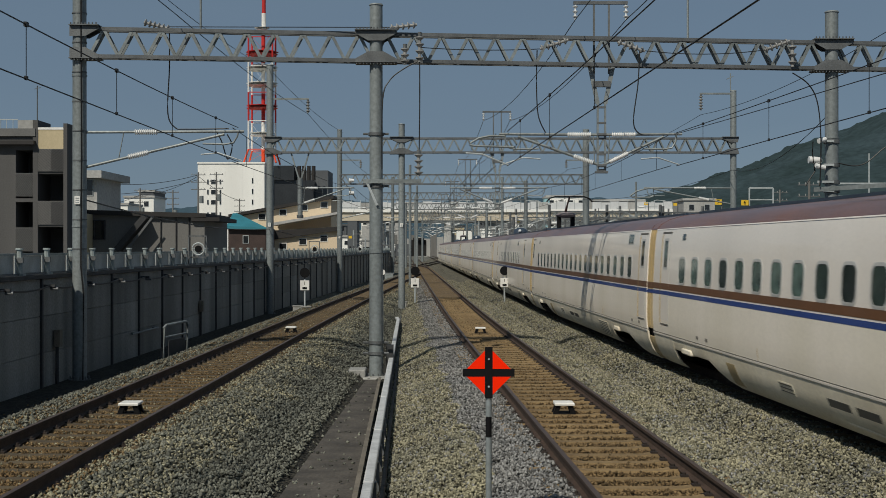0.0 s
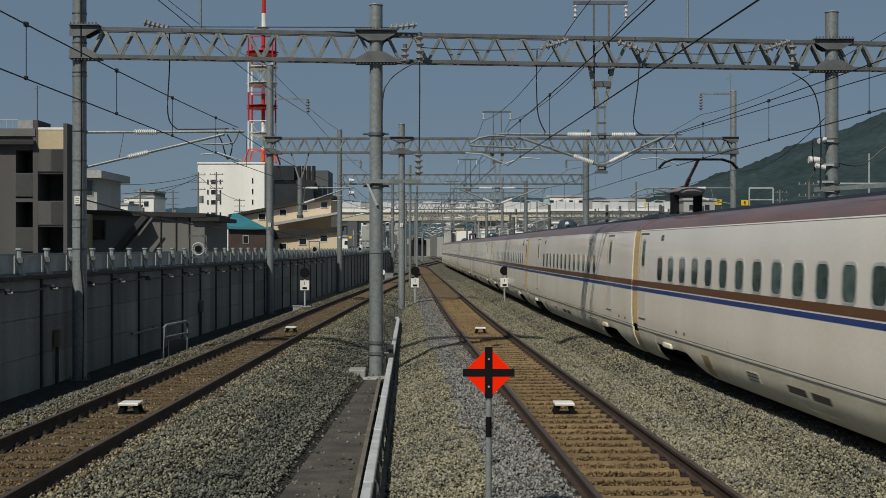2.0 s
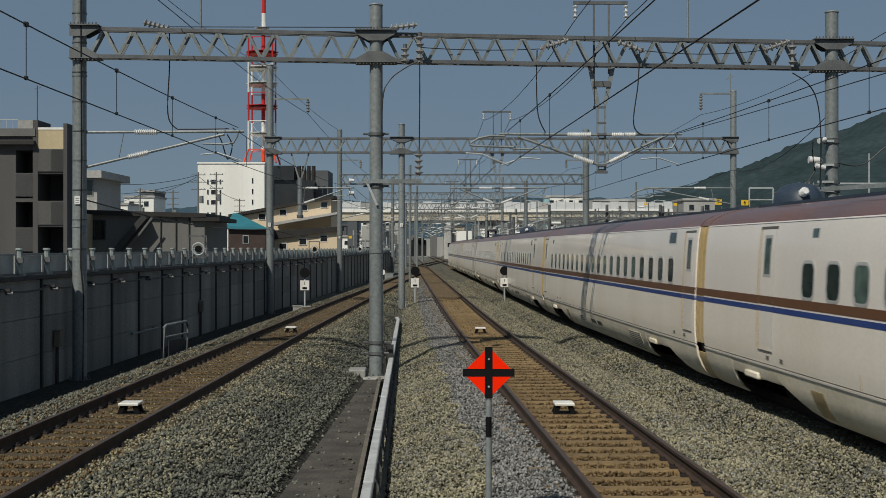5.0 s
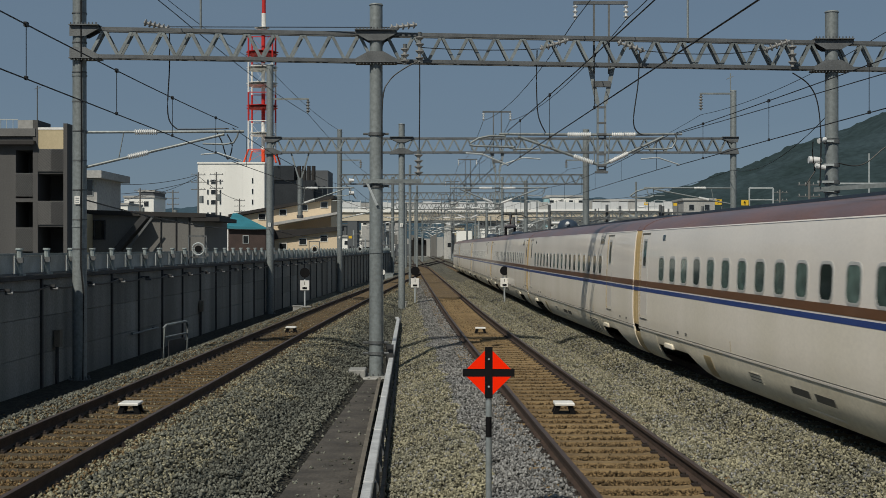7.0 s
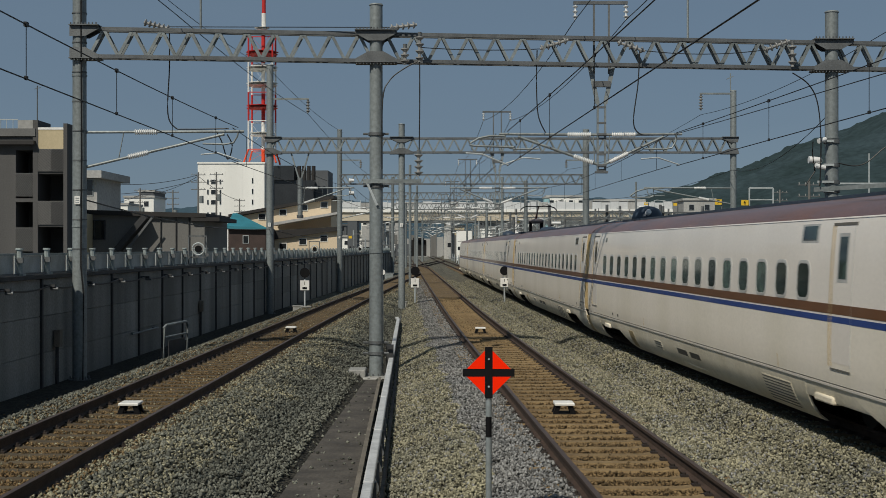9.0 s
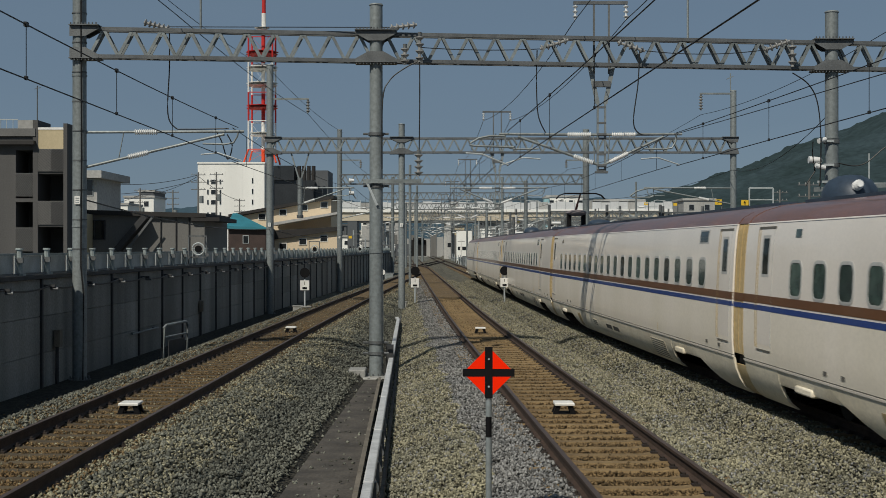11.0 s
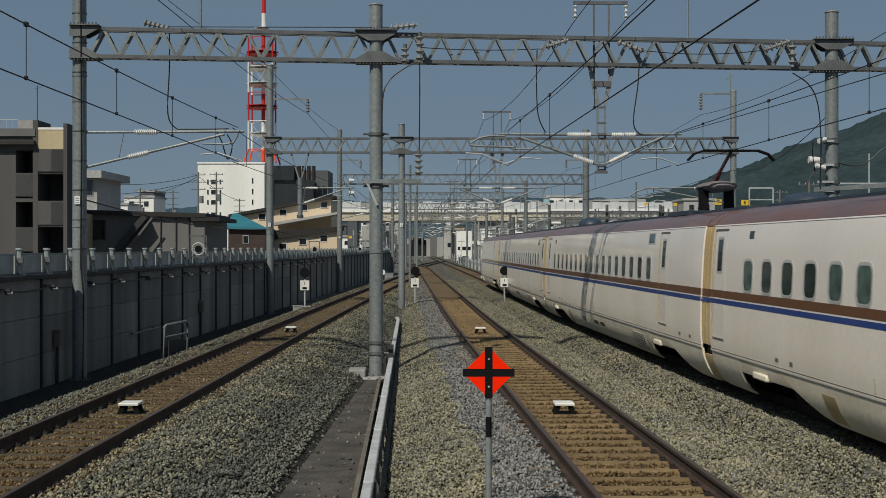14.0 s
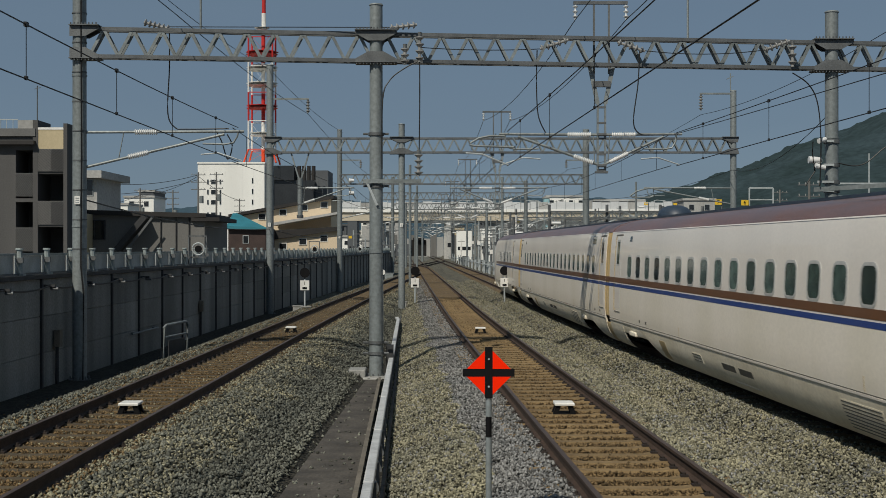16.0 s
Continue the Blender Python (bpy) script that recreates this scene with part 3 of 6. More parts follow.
    for k, y in enumerate(ROWS[2:]):
        left, right = wall_line(y) + 0.45, line_c(y) + (6.6 if k == 0 else 5.0)
        mid = (line_a(y) + line_b(y)) / 2 if y < 140 else line_b(y) - 4.0
        tall = 11.6 if k % 2 == 0 else 9.4
        pole(left, y, tall, 0.2)
        pole(right, y, tall, 0.26 if k == 0 else 0.2)
        if y < 140:
            pole(mid - 0.3, y, 8.9, 0.11)
        truss((left, y), (right, y), 7.48, 8.19, 24)
        dx = (line_b(y) + line_c(y)) / 2
        drop_post(dx, y, 4.6, 9.4)
        cantilever(dx, y, line_b(y), False)
        cantilever(dx, y, line_c(y), False)
        if y < 140:
            cantilever(left, y, line_a(y), False)
        hanging_insulator(left + 1.6, y, 9.2, 3, 0.5, left)
        hanging_insulator(right - 1.5, y, 9.2, 3, 0.5, right)
    line_wires(line_a, "contact and messenger wires of the overhead line", 0.0, 4, 32.6, 5.71, 0.165, (3.7, 8.0, 12.3, 16.6, 21.0, 25.1, 29.6))
    line_wires(line_b, "contact and messenger wires of the overhead line", 0.33, 8, 34.25, 5.76, 0.085, (4.0, 9.3, 20.1, 25.5, 31.0))
    line_wires(line_c, "contact and messenger wires of the overhead line", 0.0, 8, 34.25, 5.72, 0.1, (4.8, 10.2, 15.5, 20.8, 26.1, 31.4))
    feeder([(-6.9, 2, 8.8), (-6.88, 33, 8.66), (-6.86, 65, 9.45), (-6.2, 97.3, 8.6), (-5.0, 129.5, 8.6)], 0.15)
    feeder([(13.4, 34, 9.4), (13.1, 65, 9.4), (9.5, 97.3, 8.6), (7.6, 129.5, 8.6)], 0.5)
    feeder([(3.52, 2, 9.1), (3.54, 34.25, 8.75), (2.05, 65, 9.1), (1.2, 97.3, 9.0), (0.2, 129.5, 9.0)], 0.5)
    feeder([(4.9, 2, 9.1), (4.9, 34.25, 8.75), (3.4, 65, 9.1), (2.6, 97.3, 9.0)], 0.5)
    feeder([(-9.3, 32.9, 10.9), (-8.8, 65, 11.7), (-7.6, 97.3, 11.4)], 0.3)
    feeder([(10.6, 34.8, 6.4), (14.75, 65, 6.6), (9.6, 97.3, 6.4)], 0.6)
    feeder([(-9.3, 33.1, 3.9), (-8.8, 65, 3.6), (-7.6, 97.3, 3.6)], 0.3, 0.02)
    feeder([(line_c(2), 2, 5.15), (line_c(34.2) - 0.05, 34.2, 5.68)], 0.06, 0.009, "thin auxiliary wire below the messenger wire")
    # gear on the first portal
    strain_insulator((-7.711, 33.0, 8.459), (-7.026, 33.0, 8.284))
    strain_insulator((-1.383, 33.3, 8.364), (-0.677, 33.3, 8.452), 5)
    strain_insulator((2.568, 33.9, 7.914), (3.319, 33.9, 8.154), 5)
    strain_insulator((4.625, 33.9, 8.094), (5.346, 33.9, 7.854), 5)
    strain_insulator((8.619, 34.3, 7.945), (9.292, 34.3, 8.190), 5)
    hanging_insulator(-0.603, 33.1, 8.144, 4, 0.7)
    hanging_insulator(-0.985, 33.1, 7.835, 3, 0.45)
    hanging_insulator(-0.632, 33.1, 5.099, 4, 0.6)
    hanging_insulator(9.368, 34.3, 8.098, 3, 0.6)
    feeder([(-7.055, 32.9, 8.327), (-1.383, 33.2, 8.364)], 0.0)
    feeder([(5.346, 34, 7.884), (8.619, 34.3, 7.945)], 0.1)
    feeder([(-0.647, 33.3, 7.864), (2.568, 33.9, 7.914)], 0.05)
    jumper([(-7.055, 33, 8.284), (-7.055, 33, 7.292), (-7.098, 33, 6.126), (-6.909, 33, 5.747), (-6.617, 33, 5.704), (-5.524, 33, 5.718)])
    jumper([(-0.603, 33.1, 7.452), (-0.603, 33.1, 6.305), (-0.618, 33.1, 5.128)])
    jumper([(-0.618, 33.1, 7.482), (-1.015, 33.1, 7.276), (-1.383, 33.1, 6.967), (-1.559, 33.05, 6.452), (-1.574, 33.05, 4.687)])
    jumper([(2.493, 33.9, 7.884), (2.478, 33.9, 6.983), (2.523, 33.9, 6.157), (2.718, 33.9, 5.691)])
    jumper([(5.211, 33.9, 7.854), (5.166, 33.9, 6.983), (5.046, 33.9, 6.006), (5.196, 33.9, 5.676), (5.496, 33.9, 5.631)])
    jumper([(9.368, 34.3, 7.334), (9.796, 34.3, 7.028), (10.041, 34.3, 6.524), (10.132, 34.3, 5.531), (10.163, 34.5, 4.308)])
    jumper([(10.7, 34.6, 4.93), (11.15, 34.6, 4.86), (11.5, 34.6, 4.98), (11.9, 34.6, 5.32), (12.4, 34.6, 5.6)])
    jumper([(-5.889, 33, 5.718), (-5.714, 33, 5.398), (-5.553, 33, 4.931), (-5.437, 33, 5.281), (-5.568, 33, 5.572)])
    # bracket and brace on the middle pole
    t = thing("pole_bracket", "grey steel bracket arm with diagonal brace on the pole", "bracket", "pole brackets")
    z = 4.364
    part("arm", G().bar((-2.074, 33.08, z), (-0.559, 33.08, z), 0.07, 0.1), STEEL, t)
    part("brace", G().bar((-1.971, 33.08, z - 0.02), (-1.706, 33.1, z - 0.62), 0.06, 0.06), PALE_METAL, t)
    for zz in (5.599, 4.246, 0.186, -0.093):
        part("clamp_band", G().cyl((-1.74, 33.3, zz - 0.04), (-1.74, 33.3, zz + 0.04), 0.205, n=18), STEEL_DARK, t)
        for s in (-1, 1):
            part("bolt", G().cyl((-1.74 + s * 0.21, 33.2, zz), (-1.74 + s * 0.33, 33.2, zz), 0.03, n=6), STEEL_DARK, t)
    # tags, cable and bands on the poles
    for x, y, z, r in ((-9.26, 32.6, 3.85, 0.183), (-8.79, 65, 3.813, 0.19), (-2.1, 65, 3.784, 0.17), (wall_line(97.3) + 0.45, 97.3, 3.445, 0.2)):
        t = thing("pole_tag", "small white identification tag on the pole", "tag", "pole tags")
        part("plate", G().box(x - 0.07, x + 0.07, y - r - 0.03, y - r - 0.005, z - 0.1, z + 0.1), WHITE_PAINT, t)
        for k in (-1, 0, 1):
            part("bar", G().box(x - 0.045, x + 0.045, y - r - 0.036, y - r - 0.03, z + k * 0.055 - 0.012, z + k * 0.055 + 0.012), PALE_METAL, t)
    t = thing("pole_cable", "dark cable clipped down the pole", "cable")
    part("cable", G().tube([(-9.17, 32.4, 10), (-9.15, 32.4, 5), (-9.17, 32.39, 2.2), (-9.1, 32.39, 1.5), (-9.12, 32.39, -0.7)], 0.022, 6), WIRE, t)
    for z in np.arange(2.6, 9, 0.75):
        part("strap", G().cyl((-9.26, 32.6, z), (-9.26, 32.6, z + 0.03), 0.19, n=18), STEEL_DARK, t)
    t = thing("line_insulator", "pair of round white insulators beside the far pole", "insulator", "disc insulators")
    for pz in (7.727, 6.784):
        part("bell", G().cyl((-7.112, 96.9, pz), (-6.727, 96.9, pz), 0.17, 0.12, 12), PORCELAIN, t)
    part("bracket", G().bar((wall_line(97.3) + 0.45, 97, 8.156), (-6.598, 97, 6.356), 0.08, 0.08), STEEL_DARK, t)
    # cut-out switch on the far pole
    t = thing("pole_switch", "white porcelain cut-out switch clamped to the pole", "switch")
    part("barrel", G().cyl((9.86, 34.5, 5.02), (10.2, 34.5, 5.0), 0.1, 0.085, 12), PORCELAIN, t)
    part("barrel", G().cyl((10.117, 34.45, 5.516), (10.331, 34.55, 5.577), 0.07, 0.06, 10), PORCELAIN, t)
    part("barrel", G().cyl((10.02, 34.45, 4.86), (10.3, 34.5, 4.8), 0.075, 0.065, 10), PORCELAIN, t)
    part("lead", G().tube([(9.95, 34.4, 5.5), (9.93, 34.4, 5.2), (10.0, 34.4, 4.7), (9.8, 34.4, 4.4), (9.75, 34.4, 4.3)], 0.02, 6), WIRE, t, "black cable lead")
    part("support_arm", G().bar((10.025, 34.6, 4.216), (12.471, 34.6, 4.369), 0.08, 0.12), STEEL, t)
    for py in (5.531, 4.889, 4.430, 4.186):
        part("clamp_band", G().cyl((10.57, 34.8, py - 0.05), (10.57, 34.8, py + 0.05), 0.22, n=18), STEEL_DARK, t)
        part("stub", G().bar((10.57 - 0.45, 34.6, py), (10.57, 34.6, py), 0.06, 0.06), PALE_METAL, t)
    for x, top, foot in ((-6.326, 9.042 + 0.6, 8.26), (6.590, 9.293 + 0.5, 8.2)):
        t = thing("lightning_rod", "thin steel rod standing on the beam", "rod", "beam rods")
        part("rod", G().cyl((x, 33.2 + (x + 9) * 0.08, foot), (x, 33.2 + (x + 9) * 0.08, top), 0.03, n=8), STEEL, t)


# ---- barrier wall on the town side ----
def make_wall():
    w = thing("wall_west", "shaded grey concrete panel barrier wall with dark steel posts", "wall", kind="structure")
    bay = 3.1
    k = 0
    y = 12.0
    while y < 170:
        a, b = y, y + bay
        xa, xb = wall_line(a), wall_line(b)
        rows = 3 if y < 75 else 1
        for r in range(rows):
            z0, z1 = -0.78 + r * 2.68 / rows, -0.78 + (r + 1) * 2.68 / rows - (0.012 if rows > 1 else 0)
            g = G()
            g.add([(xa, a + 0.06, z0), (xb, b - 0.06, z0), (xb, b - 0.06, z1), (xa, a + 0.06, z1), (xa - 0.14, a + 0.06, z0), (xb - 0.14, b - 0.06, z0), (xb - 0.14, b - 0.06, z1), (xa - 0.14, a + 0.06, z1)],
                  [(0, 1, 2, 3), (7, 6, 5, 4), (0, 4, 5, 1), (3, 2, 6, 7), (0, 3, 7, 4), (1, 5, 6, 2)])
            part("panel", g, PANEL, w)
        part("post", G().box(xa - 0.12, xa + 0.055, a - 0.05, a + 0.05, -0.8, 1.99), PANEL_POST, w, "dark steel upright")
        part("coping", G().bar((xa - 0.05, a, 1.95), (xb - 0.05, b, 1.95), 0.26, 0.09), PANEL_POST, w)
        y += bay
    f = thing("fence", "pale steel post parapet railing with translucent screens", "railing", kind="structure")
    y = 13.8
    while y < 165:
        x = wall_line(y) - 0.12
        near = y < 70
        g = G().cyl((x, y, 1.95), (x, y, 2.6), 0.08, 0.066, 8 if near else 5)
        p = part("post", g, FENCE, f, "pale rounded fence post")
        if near:
            part("finial", G().cyl((x, y, 2.6), (x, y, 2.64), 0.095, 0.085, 10), FENCE, p)
            part("clamp", G().cyl((x, y, 2.36), (x, y, 2.42), 0.095, 0.095, 10), FENCE, p)
            part("bracket", G().box(x - 0.03, x + 0.12, y - 0.14, y - 0.07, 2.3, 2.42), STEEL_DARK, p)
            part("foot", G().box(x - 0.1, x + 0.12, y - 0.1, y + 0.1, 1.985, 2.05), FENCE, p)
        x2 = wall_line(y + 1.96) - 0.12
        part("screen", G().bar((x - 0.14, y + 0.05, 2.25), (x2 - 0.14, y + 1.91, 2.25), 0.02, 0.42), SCREEN, f, "greenish translucent fence screen drawn opaque, light through it in its colour")
        part("rail", G().bar((x - 0.1, y, 2.49), (x2 - 0.1, y + 1.96, 2.49), 0.05, 0.05), FENCE, f)
        part("rail", G().bar((x, y, 2.03), (x2, y + 1.96, 2.03), 0.05, 0.05), STEEL_DARK, f)
        y += 1.96
    c = thing("wall_cable", "dark cable strung along the barrier wall on clamps", "cable")
    y = 12.0
    while y < 150:
        a, b = (wall_line(y) + 0.2, y, 1.72), (wall_line(y + 3.1) + 0.2, y + 3.1, 1.72)
        part("span", G().tube(sag(a, b, 0.07, 6), 0.022, 5), WIRE, c)
        if y < 90:
            part("clamp", G().box(a[0] - 0.2, a[0] + 0.1, y + 0.14, y + 0.24, 1.7, 1.76), PANEL_POST, c)
            part("insulator", G().cyl((a[0] - 0.02, y + 0.2, 1.66), (a[0] + 0.16, y + 0.2, 1.66), 0.04, n=8), STEEL_DARK, c)
        y += 3.1
    h = thing("handrail", "bent galvanised pipe handrail beside the wall", "handrail")
    part("pipe", G().tube([(-8.073, 37, -0.7), (-8.073, 37, 0.337), (-8.024, 37.1, 0.403), (-7.838, 39, 0.402), (-7.803, 39.05, 0.333), (-7.803, 39.05, -0.7)], 0.04, 8), STEEL, h)
    part("mid_rail", G().tube([(-8.06, 37.05, 0.05), (-7.82, 39.0, 0.05)], 0.028, 8), STEEL, h)
    part("panel", G().bar((-8.02, 37.4, -0.32), (-7.84, 38.8, -0.32), 0.02, 0.5), PANEL_POST, h, "dark mesh infill")
    w2 = thing("wall_rail", "short galvanised pipe rail fixed on the wall", "pipe")
    part("pipe", G().cyl((wall_line(38.7) + 0.12, 38.7, 0.03), (wall_line(42) + 0.12, 42.0, 0.03), 0.03, n=8), STEEL, w2)
    for yy in (39.0, 41.7):
        part("bracket", G().box(wall_line(yy), wall_line(yy) + 0.13, yy - 0.03, yy + 0.03, 0.0, 0.06), STEEL_DARK, w2)
    for y, x in ((31.6, 0), (49, 0)):
        p = thing("conduit", "dark steel conduit fixed on the wall", "conduit", "wall conduits")
        xx = wall_line(y) + 0.08
        part("pipe", G().cyl((xx, y, -0.75), (xx, y, 0.5), 0.045, n=8), PANEL_POST, p)
        part("box", G().box(xx - 0.05, xx + 0.1, y - 0.12, y + 0.12, 0.2, 0.62), KERB, p, "tan stained switch box")


# opaque; light shining through the screens is put into the paler colour
SCREEN = mat("lit_through_fence_screen", (0.42, 0.46, 0.46), 0.4, 0, 0.3, 2, 30, 0.05)


# ---- the train ----
CAR = 25.0
HALF = [(1.30, 0.07), (1.44, 0.18), (1.535, 0.32), (1.62, 0.52), (1.655, 0.70), (1.672, 0.80), (1.688, 1.0), (1.69, 1.2), (1.685, 1.6), (1.665, 2.1), (1.64, 2.55), (1.61, 2.88), (1.575, 3.06),
        (1.49, 3.17), (1.3, 3.28), (1.0, 3.37), (0.6, 3.425), (0.0, 3.45)]


def shell(lo, hi, y0, y1, off=0.0, closed_under=False):
    """The stretch of the body's skin between two heights, both sides where it closes over the roof."""
    pts = [(x + off, z) for x, z in HALF if lo <= z <= hi]

    def at(z):
        for (xa, za), (xb, zb) in zip(HALF, HALF[1:]):
            if za <= z <= zb:
                return (xa + (xb - xa) * (z - za) / max(zb - za, 1e-6) + off, z)
    if pts and pts[0][1] > lo + 1e-4 or not pts:
        pts = [at(lo)] + pts
    if pts[-1][1] < hi - 1e-4:
        pts.append(at(hi))
    return pts


def band(g, lo, hi, y0, y1, off=0.0, steps=1):
    """A two-sided skin between heights lo and hi along the car, 3 cm thick."""
    pts = shell(lo, hi, y0, y1, off)
    for s in (-1,):
        outer = [(s * x, z) for x, z in pts]
        inner = [(s * (x - 0.03), z) for x, z in reversed(pts)]
        ring = outer + inner
        g.loft([[(x, y0 + (y1 - y0) * k / steps, z) for x, z in ring] for k in range(steps + 1)])
    return g


def roof(g, lo, hi, y0, y1):
    pts = shell(lo, hi, y0, y1)
    ring = [(-x, z) for x, z in pts] + [(x, z) for x, z in reversed(pts[:-1] if pts[-1][0] == 0 else pts)]
    g.loft([[(x, y, z) for x, z in ring] for y in (y0, y1)])
    return g


def rounded(y, z, hw, hh, r, x, n=4):
    out = []
    for cx, cz, a0 in ((hw - r, hh - r, 0), (-hw + r, hh - r, 90), (-hw + r, -hh + r, 180), (hw - r, -hh + r, 270)):
        for k in range(n + 1):
            a = radians(a0 + 90 * k / n)
            out.append((x, y + cx + r * math.cos(a), z + cz + r * math.sin(a)))
    return out


def lean_in(g, middle, slope):
    """Lays side pieces against the body, which leans inwards above the waist."""
    g.v = [(x + (1.69 - middle) + slope * z, y, z) for x, y, z in g.v]
    return g


def pane_geometry(hw, hh, r, proud):
    g = G()
    for s in (-1,):
        g.loft([rounded(0, 0, hw, hh, r, s * 1.66), rounded(0, 0, hw, hh, r, s * (1.69 + proud))])
    return lean_in(g, 1.662, 0.052)


def frame_geometry(hw, hh, r, wide, proud):
    g = G()
    for s in (-1,):
        a, b = rounded(0, 0, hw + wide, hh + wide, r + wide, s * 1.685), rounded(0, 0, hw + wide, hh + wide, r + wide, s * (1.69 + proud * 0.5))
        c, d = rounded(0, 0, hw + wide * 0.5, hh + wide * 0.5, r + wide * 0.5, s * (1.69 + proud)), rounded(0, 0, hw, hh, r, s * (1.69 + proud))
        e = rounded(0, 0, hw, hh, r, s * 1.685)
        g.loft([a, b, c, d, e], caps=False)
    return lean_in(g, 1.662, 0.052)


WIN_PANE = pane_geometry(0.25, 0.25, 0.12, 0.002).mesh("window_pane", GLASS)
WIN_FRAME = frame_geometry(0.25, 0.25, 0.12, 0.05, 0.007).mesh("window_frame", TRAIN_GREY)


def mirrored(me):
    m = me.copy()
    m.transform(Matrix.Diagonal((-1, 1, 1, 1)))
    m.flip_normals()
    return m


WIN_PANE_R, WIN_FRAME_R = mirrored(WIN_PANE), mirrored(WIN_FRAME)


def side_boxes(y0, y1, z0, z1, proud, x=1.69):
    g = G()
    for s in (-1,):
        a, b = sorted((s * (x - 0.03), s * (x + proud)))
        g.box(a, b, y0, y1, z0, z1)
    return g


def twin(name, g, material, t, label="", y=0.0, z=0.0):
    """The same part on both sides of the car; returns the one on the near side."""
    a = part(name, g, material, t, label)
    a.location = (0, y, z)
    flip = a.data.copy()
    flip.transform(Matrix.Diagonal((-1, 1, 1, 1)))
    flip.flip_normals()
    b = part(name, flip, material, t, label)
    b.location = (0, y, z)
    return a


def car_shell(t, y0, y1):
    twin("body_side", band(G(), 1.66, 3.06, y0, y1), TRAIN_WHITE, t, "glossy ivory white painted side")
    twin("lower_side", band(G(), 0.74, 1.66, y0, y1), TRAIN_LOWER, t, "dusty ivory lower side")
    part("roof", roof(G(), 3.06, 3.45, y0, y1), TRAIN_ROOF, t, "dull brownish red roof")
    part("roof_walkway", G().box(-0.7, 0.7, y0 + 0.3, y1 - 0.3, 3.38, 3.465), TRAIN_ROOF_TOP, t, "dark blue roof top")
    twin("gutter", band(G(), 3.05, 3.07, y0, y1, 0.008), TRAIN_WHITE, t)
    part("floor_pan", G().box(-1.5, 1.5, y0 + 0.05, y1 - 0.05, 0.72, 0.9), UNDER, t)
    twin("brown_stripe", band(G(), 1.73, 1.865, y0, y1, 0.004), TRAIN_BROWN, t, "copper brown waist stripe")
    twin("blue_stripe", band(G(), 1.615, 1.70, y0, y1, 0.004), TRAIN_BLUE, t, "deep blue waist stripe")
    twin("sill_seam", band(G(), 0.746, 0.762, y0, y1, 0.003), UNDER_GREY, t)
    twin("sill_line", band(G(), 0.71, 0.742, y0, y1, 0.014), TRAIN_WHITE, t, "bright raised sill line")


def skirt(t, a, b, lean_a, lean_b):
    """A stretch of side skirt with leaning ends."""
    g = G()
    pts = [(x, z) for x, z in HALF if z < 0.69] + [(1.657, 0.715)]
    for s in (-1,):
        r0, r1 = [], []
        for x, z in pts + [(x - 0.04, z) for x, z in reversed(pts)]:
            k = (0.72 - z) / 0.56
            r0.append((s * x, a + lean_a * k, z))
            r1.append((s * x, b - lean_b * k, z))
        g.loft([r0, r1])
    return twin("skirt", g, TRAIN_SKIRT, t, "dusty cream lower skirt")


def grille(t, y0, y1, z0, z1, n):
    o = twin("vent_grille", band(G(), z0, z1, y0, y1, 0.004), TRAIN_SKIRT, t)
    for k in range(n):
        z = z0 + (k + 0.5) * (z1 - z0) / n
        twin("slat", band(G(), z - 0.01, z + 0.008, y0 + 0.03, y1 - 0.03, 0.008), UNDER_GREY, o)


def bogie(t, y):
    o = part("bogie", G().box(-1.2, 1.2, y - 1.6, y + 1.6, 0.5, 0.72), UNDER, t, "dark bogie frame in the skirt opening")
    for dy in (-1.25, 1.25):
        g = G()
        for s in (-1, 1):
            g.cyl((s * 0.70, y + dy, 0.43), (s * 0.84, y + dy, 0.43), 0.43, 0.41, 24)
            g.cyl((s * 0.84, y + dy, 0.43), (s * 1.1, y + dy, 0.43), 0.14, 0.11, 12)
        g.cyl((-0.7, y + dy, 0.43), (0.7, y + dy, 0.43), 0.09)
        part("wheelset", g, UNDER, o)
    g = G()
    for s in (-1,):
        g.box(min(s * 1.35, s * 1.655), max(s * 1.35, s * 1.655), y + 0.55, y + 1.3, 0.44, 0.56)
    part("damper", g, TRAIN_SKIRT, o, "pale damper cover", bevel=0.03)


def door(t, y):
    """A plug door: stained seam on its far edge, thin seam on the near one, dark head and step."""
    o = twin("door", band(G(), 1.06, 2.95, y - 0.36, y + 0.36, 0.002), TRAIN_WHITE, t)
    for dy in (0.37, 0.46):
        twin("door_seam", band(G(), 1.0, 2.99, y + dy - 0.016, y + dy + 0.016, 0.004), TRAIN_SEAM, o, "tan grime along the door seam")
    twin("door_edge", band(G(), 1.03, 2.97, y - 0.378, y - 0.364, 0.004), TRAIN_GREY, o)
    twin("door_head", band(G(), 2.955, 2.995, y - 0.42, y + 0.46, 0.008), UNDER_GREY, o, "dark drip rail over the door")
    twin("door_window_frame", band(G(), 2.17, 2.85, y - 0.2, y + 0.2, 0.004), TRAIN_GREY, o)
    twin("door_window", band(G(), 2.22, 2.8, y - 0.14, y + 0.14, 0.007), GLASS, o)
    twin("step_plate", side_boxes(y - 0.36, y + 0.38, 0.962, 0.982, 0.015, 1.682), UNDER_GREY, o, "dark door step")


def windows(t, ys):
    for y in ys:
        for frame_mesh, pane_mesh in ((WIN_FRAME, WIN_PANE), (WIN_FRAME_R, WIN_PANE_R)):
            o = part("window", frame_mesh, TRAIN_GREY, t)
            o.location = (0, y, 2.165)
            part("pane", pane_mesh, GLASS, o)


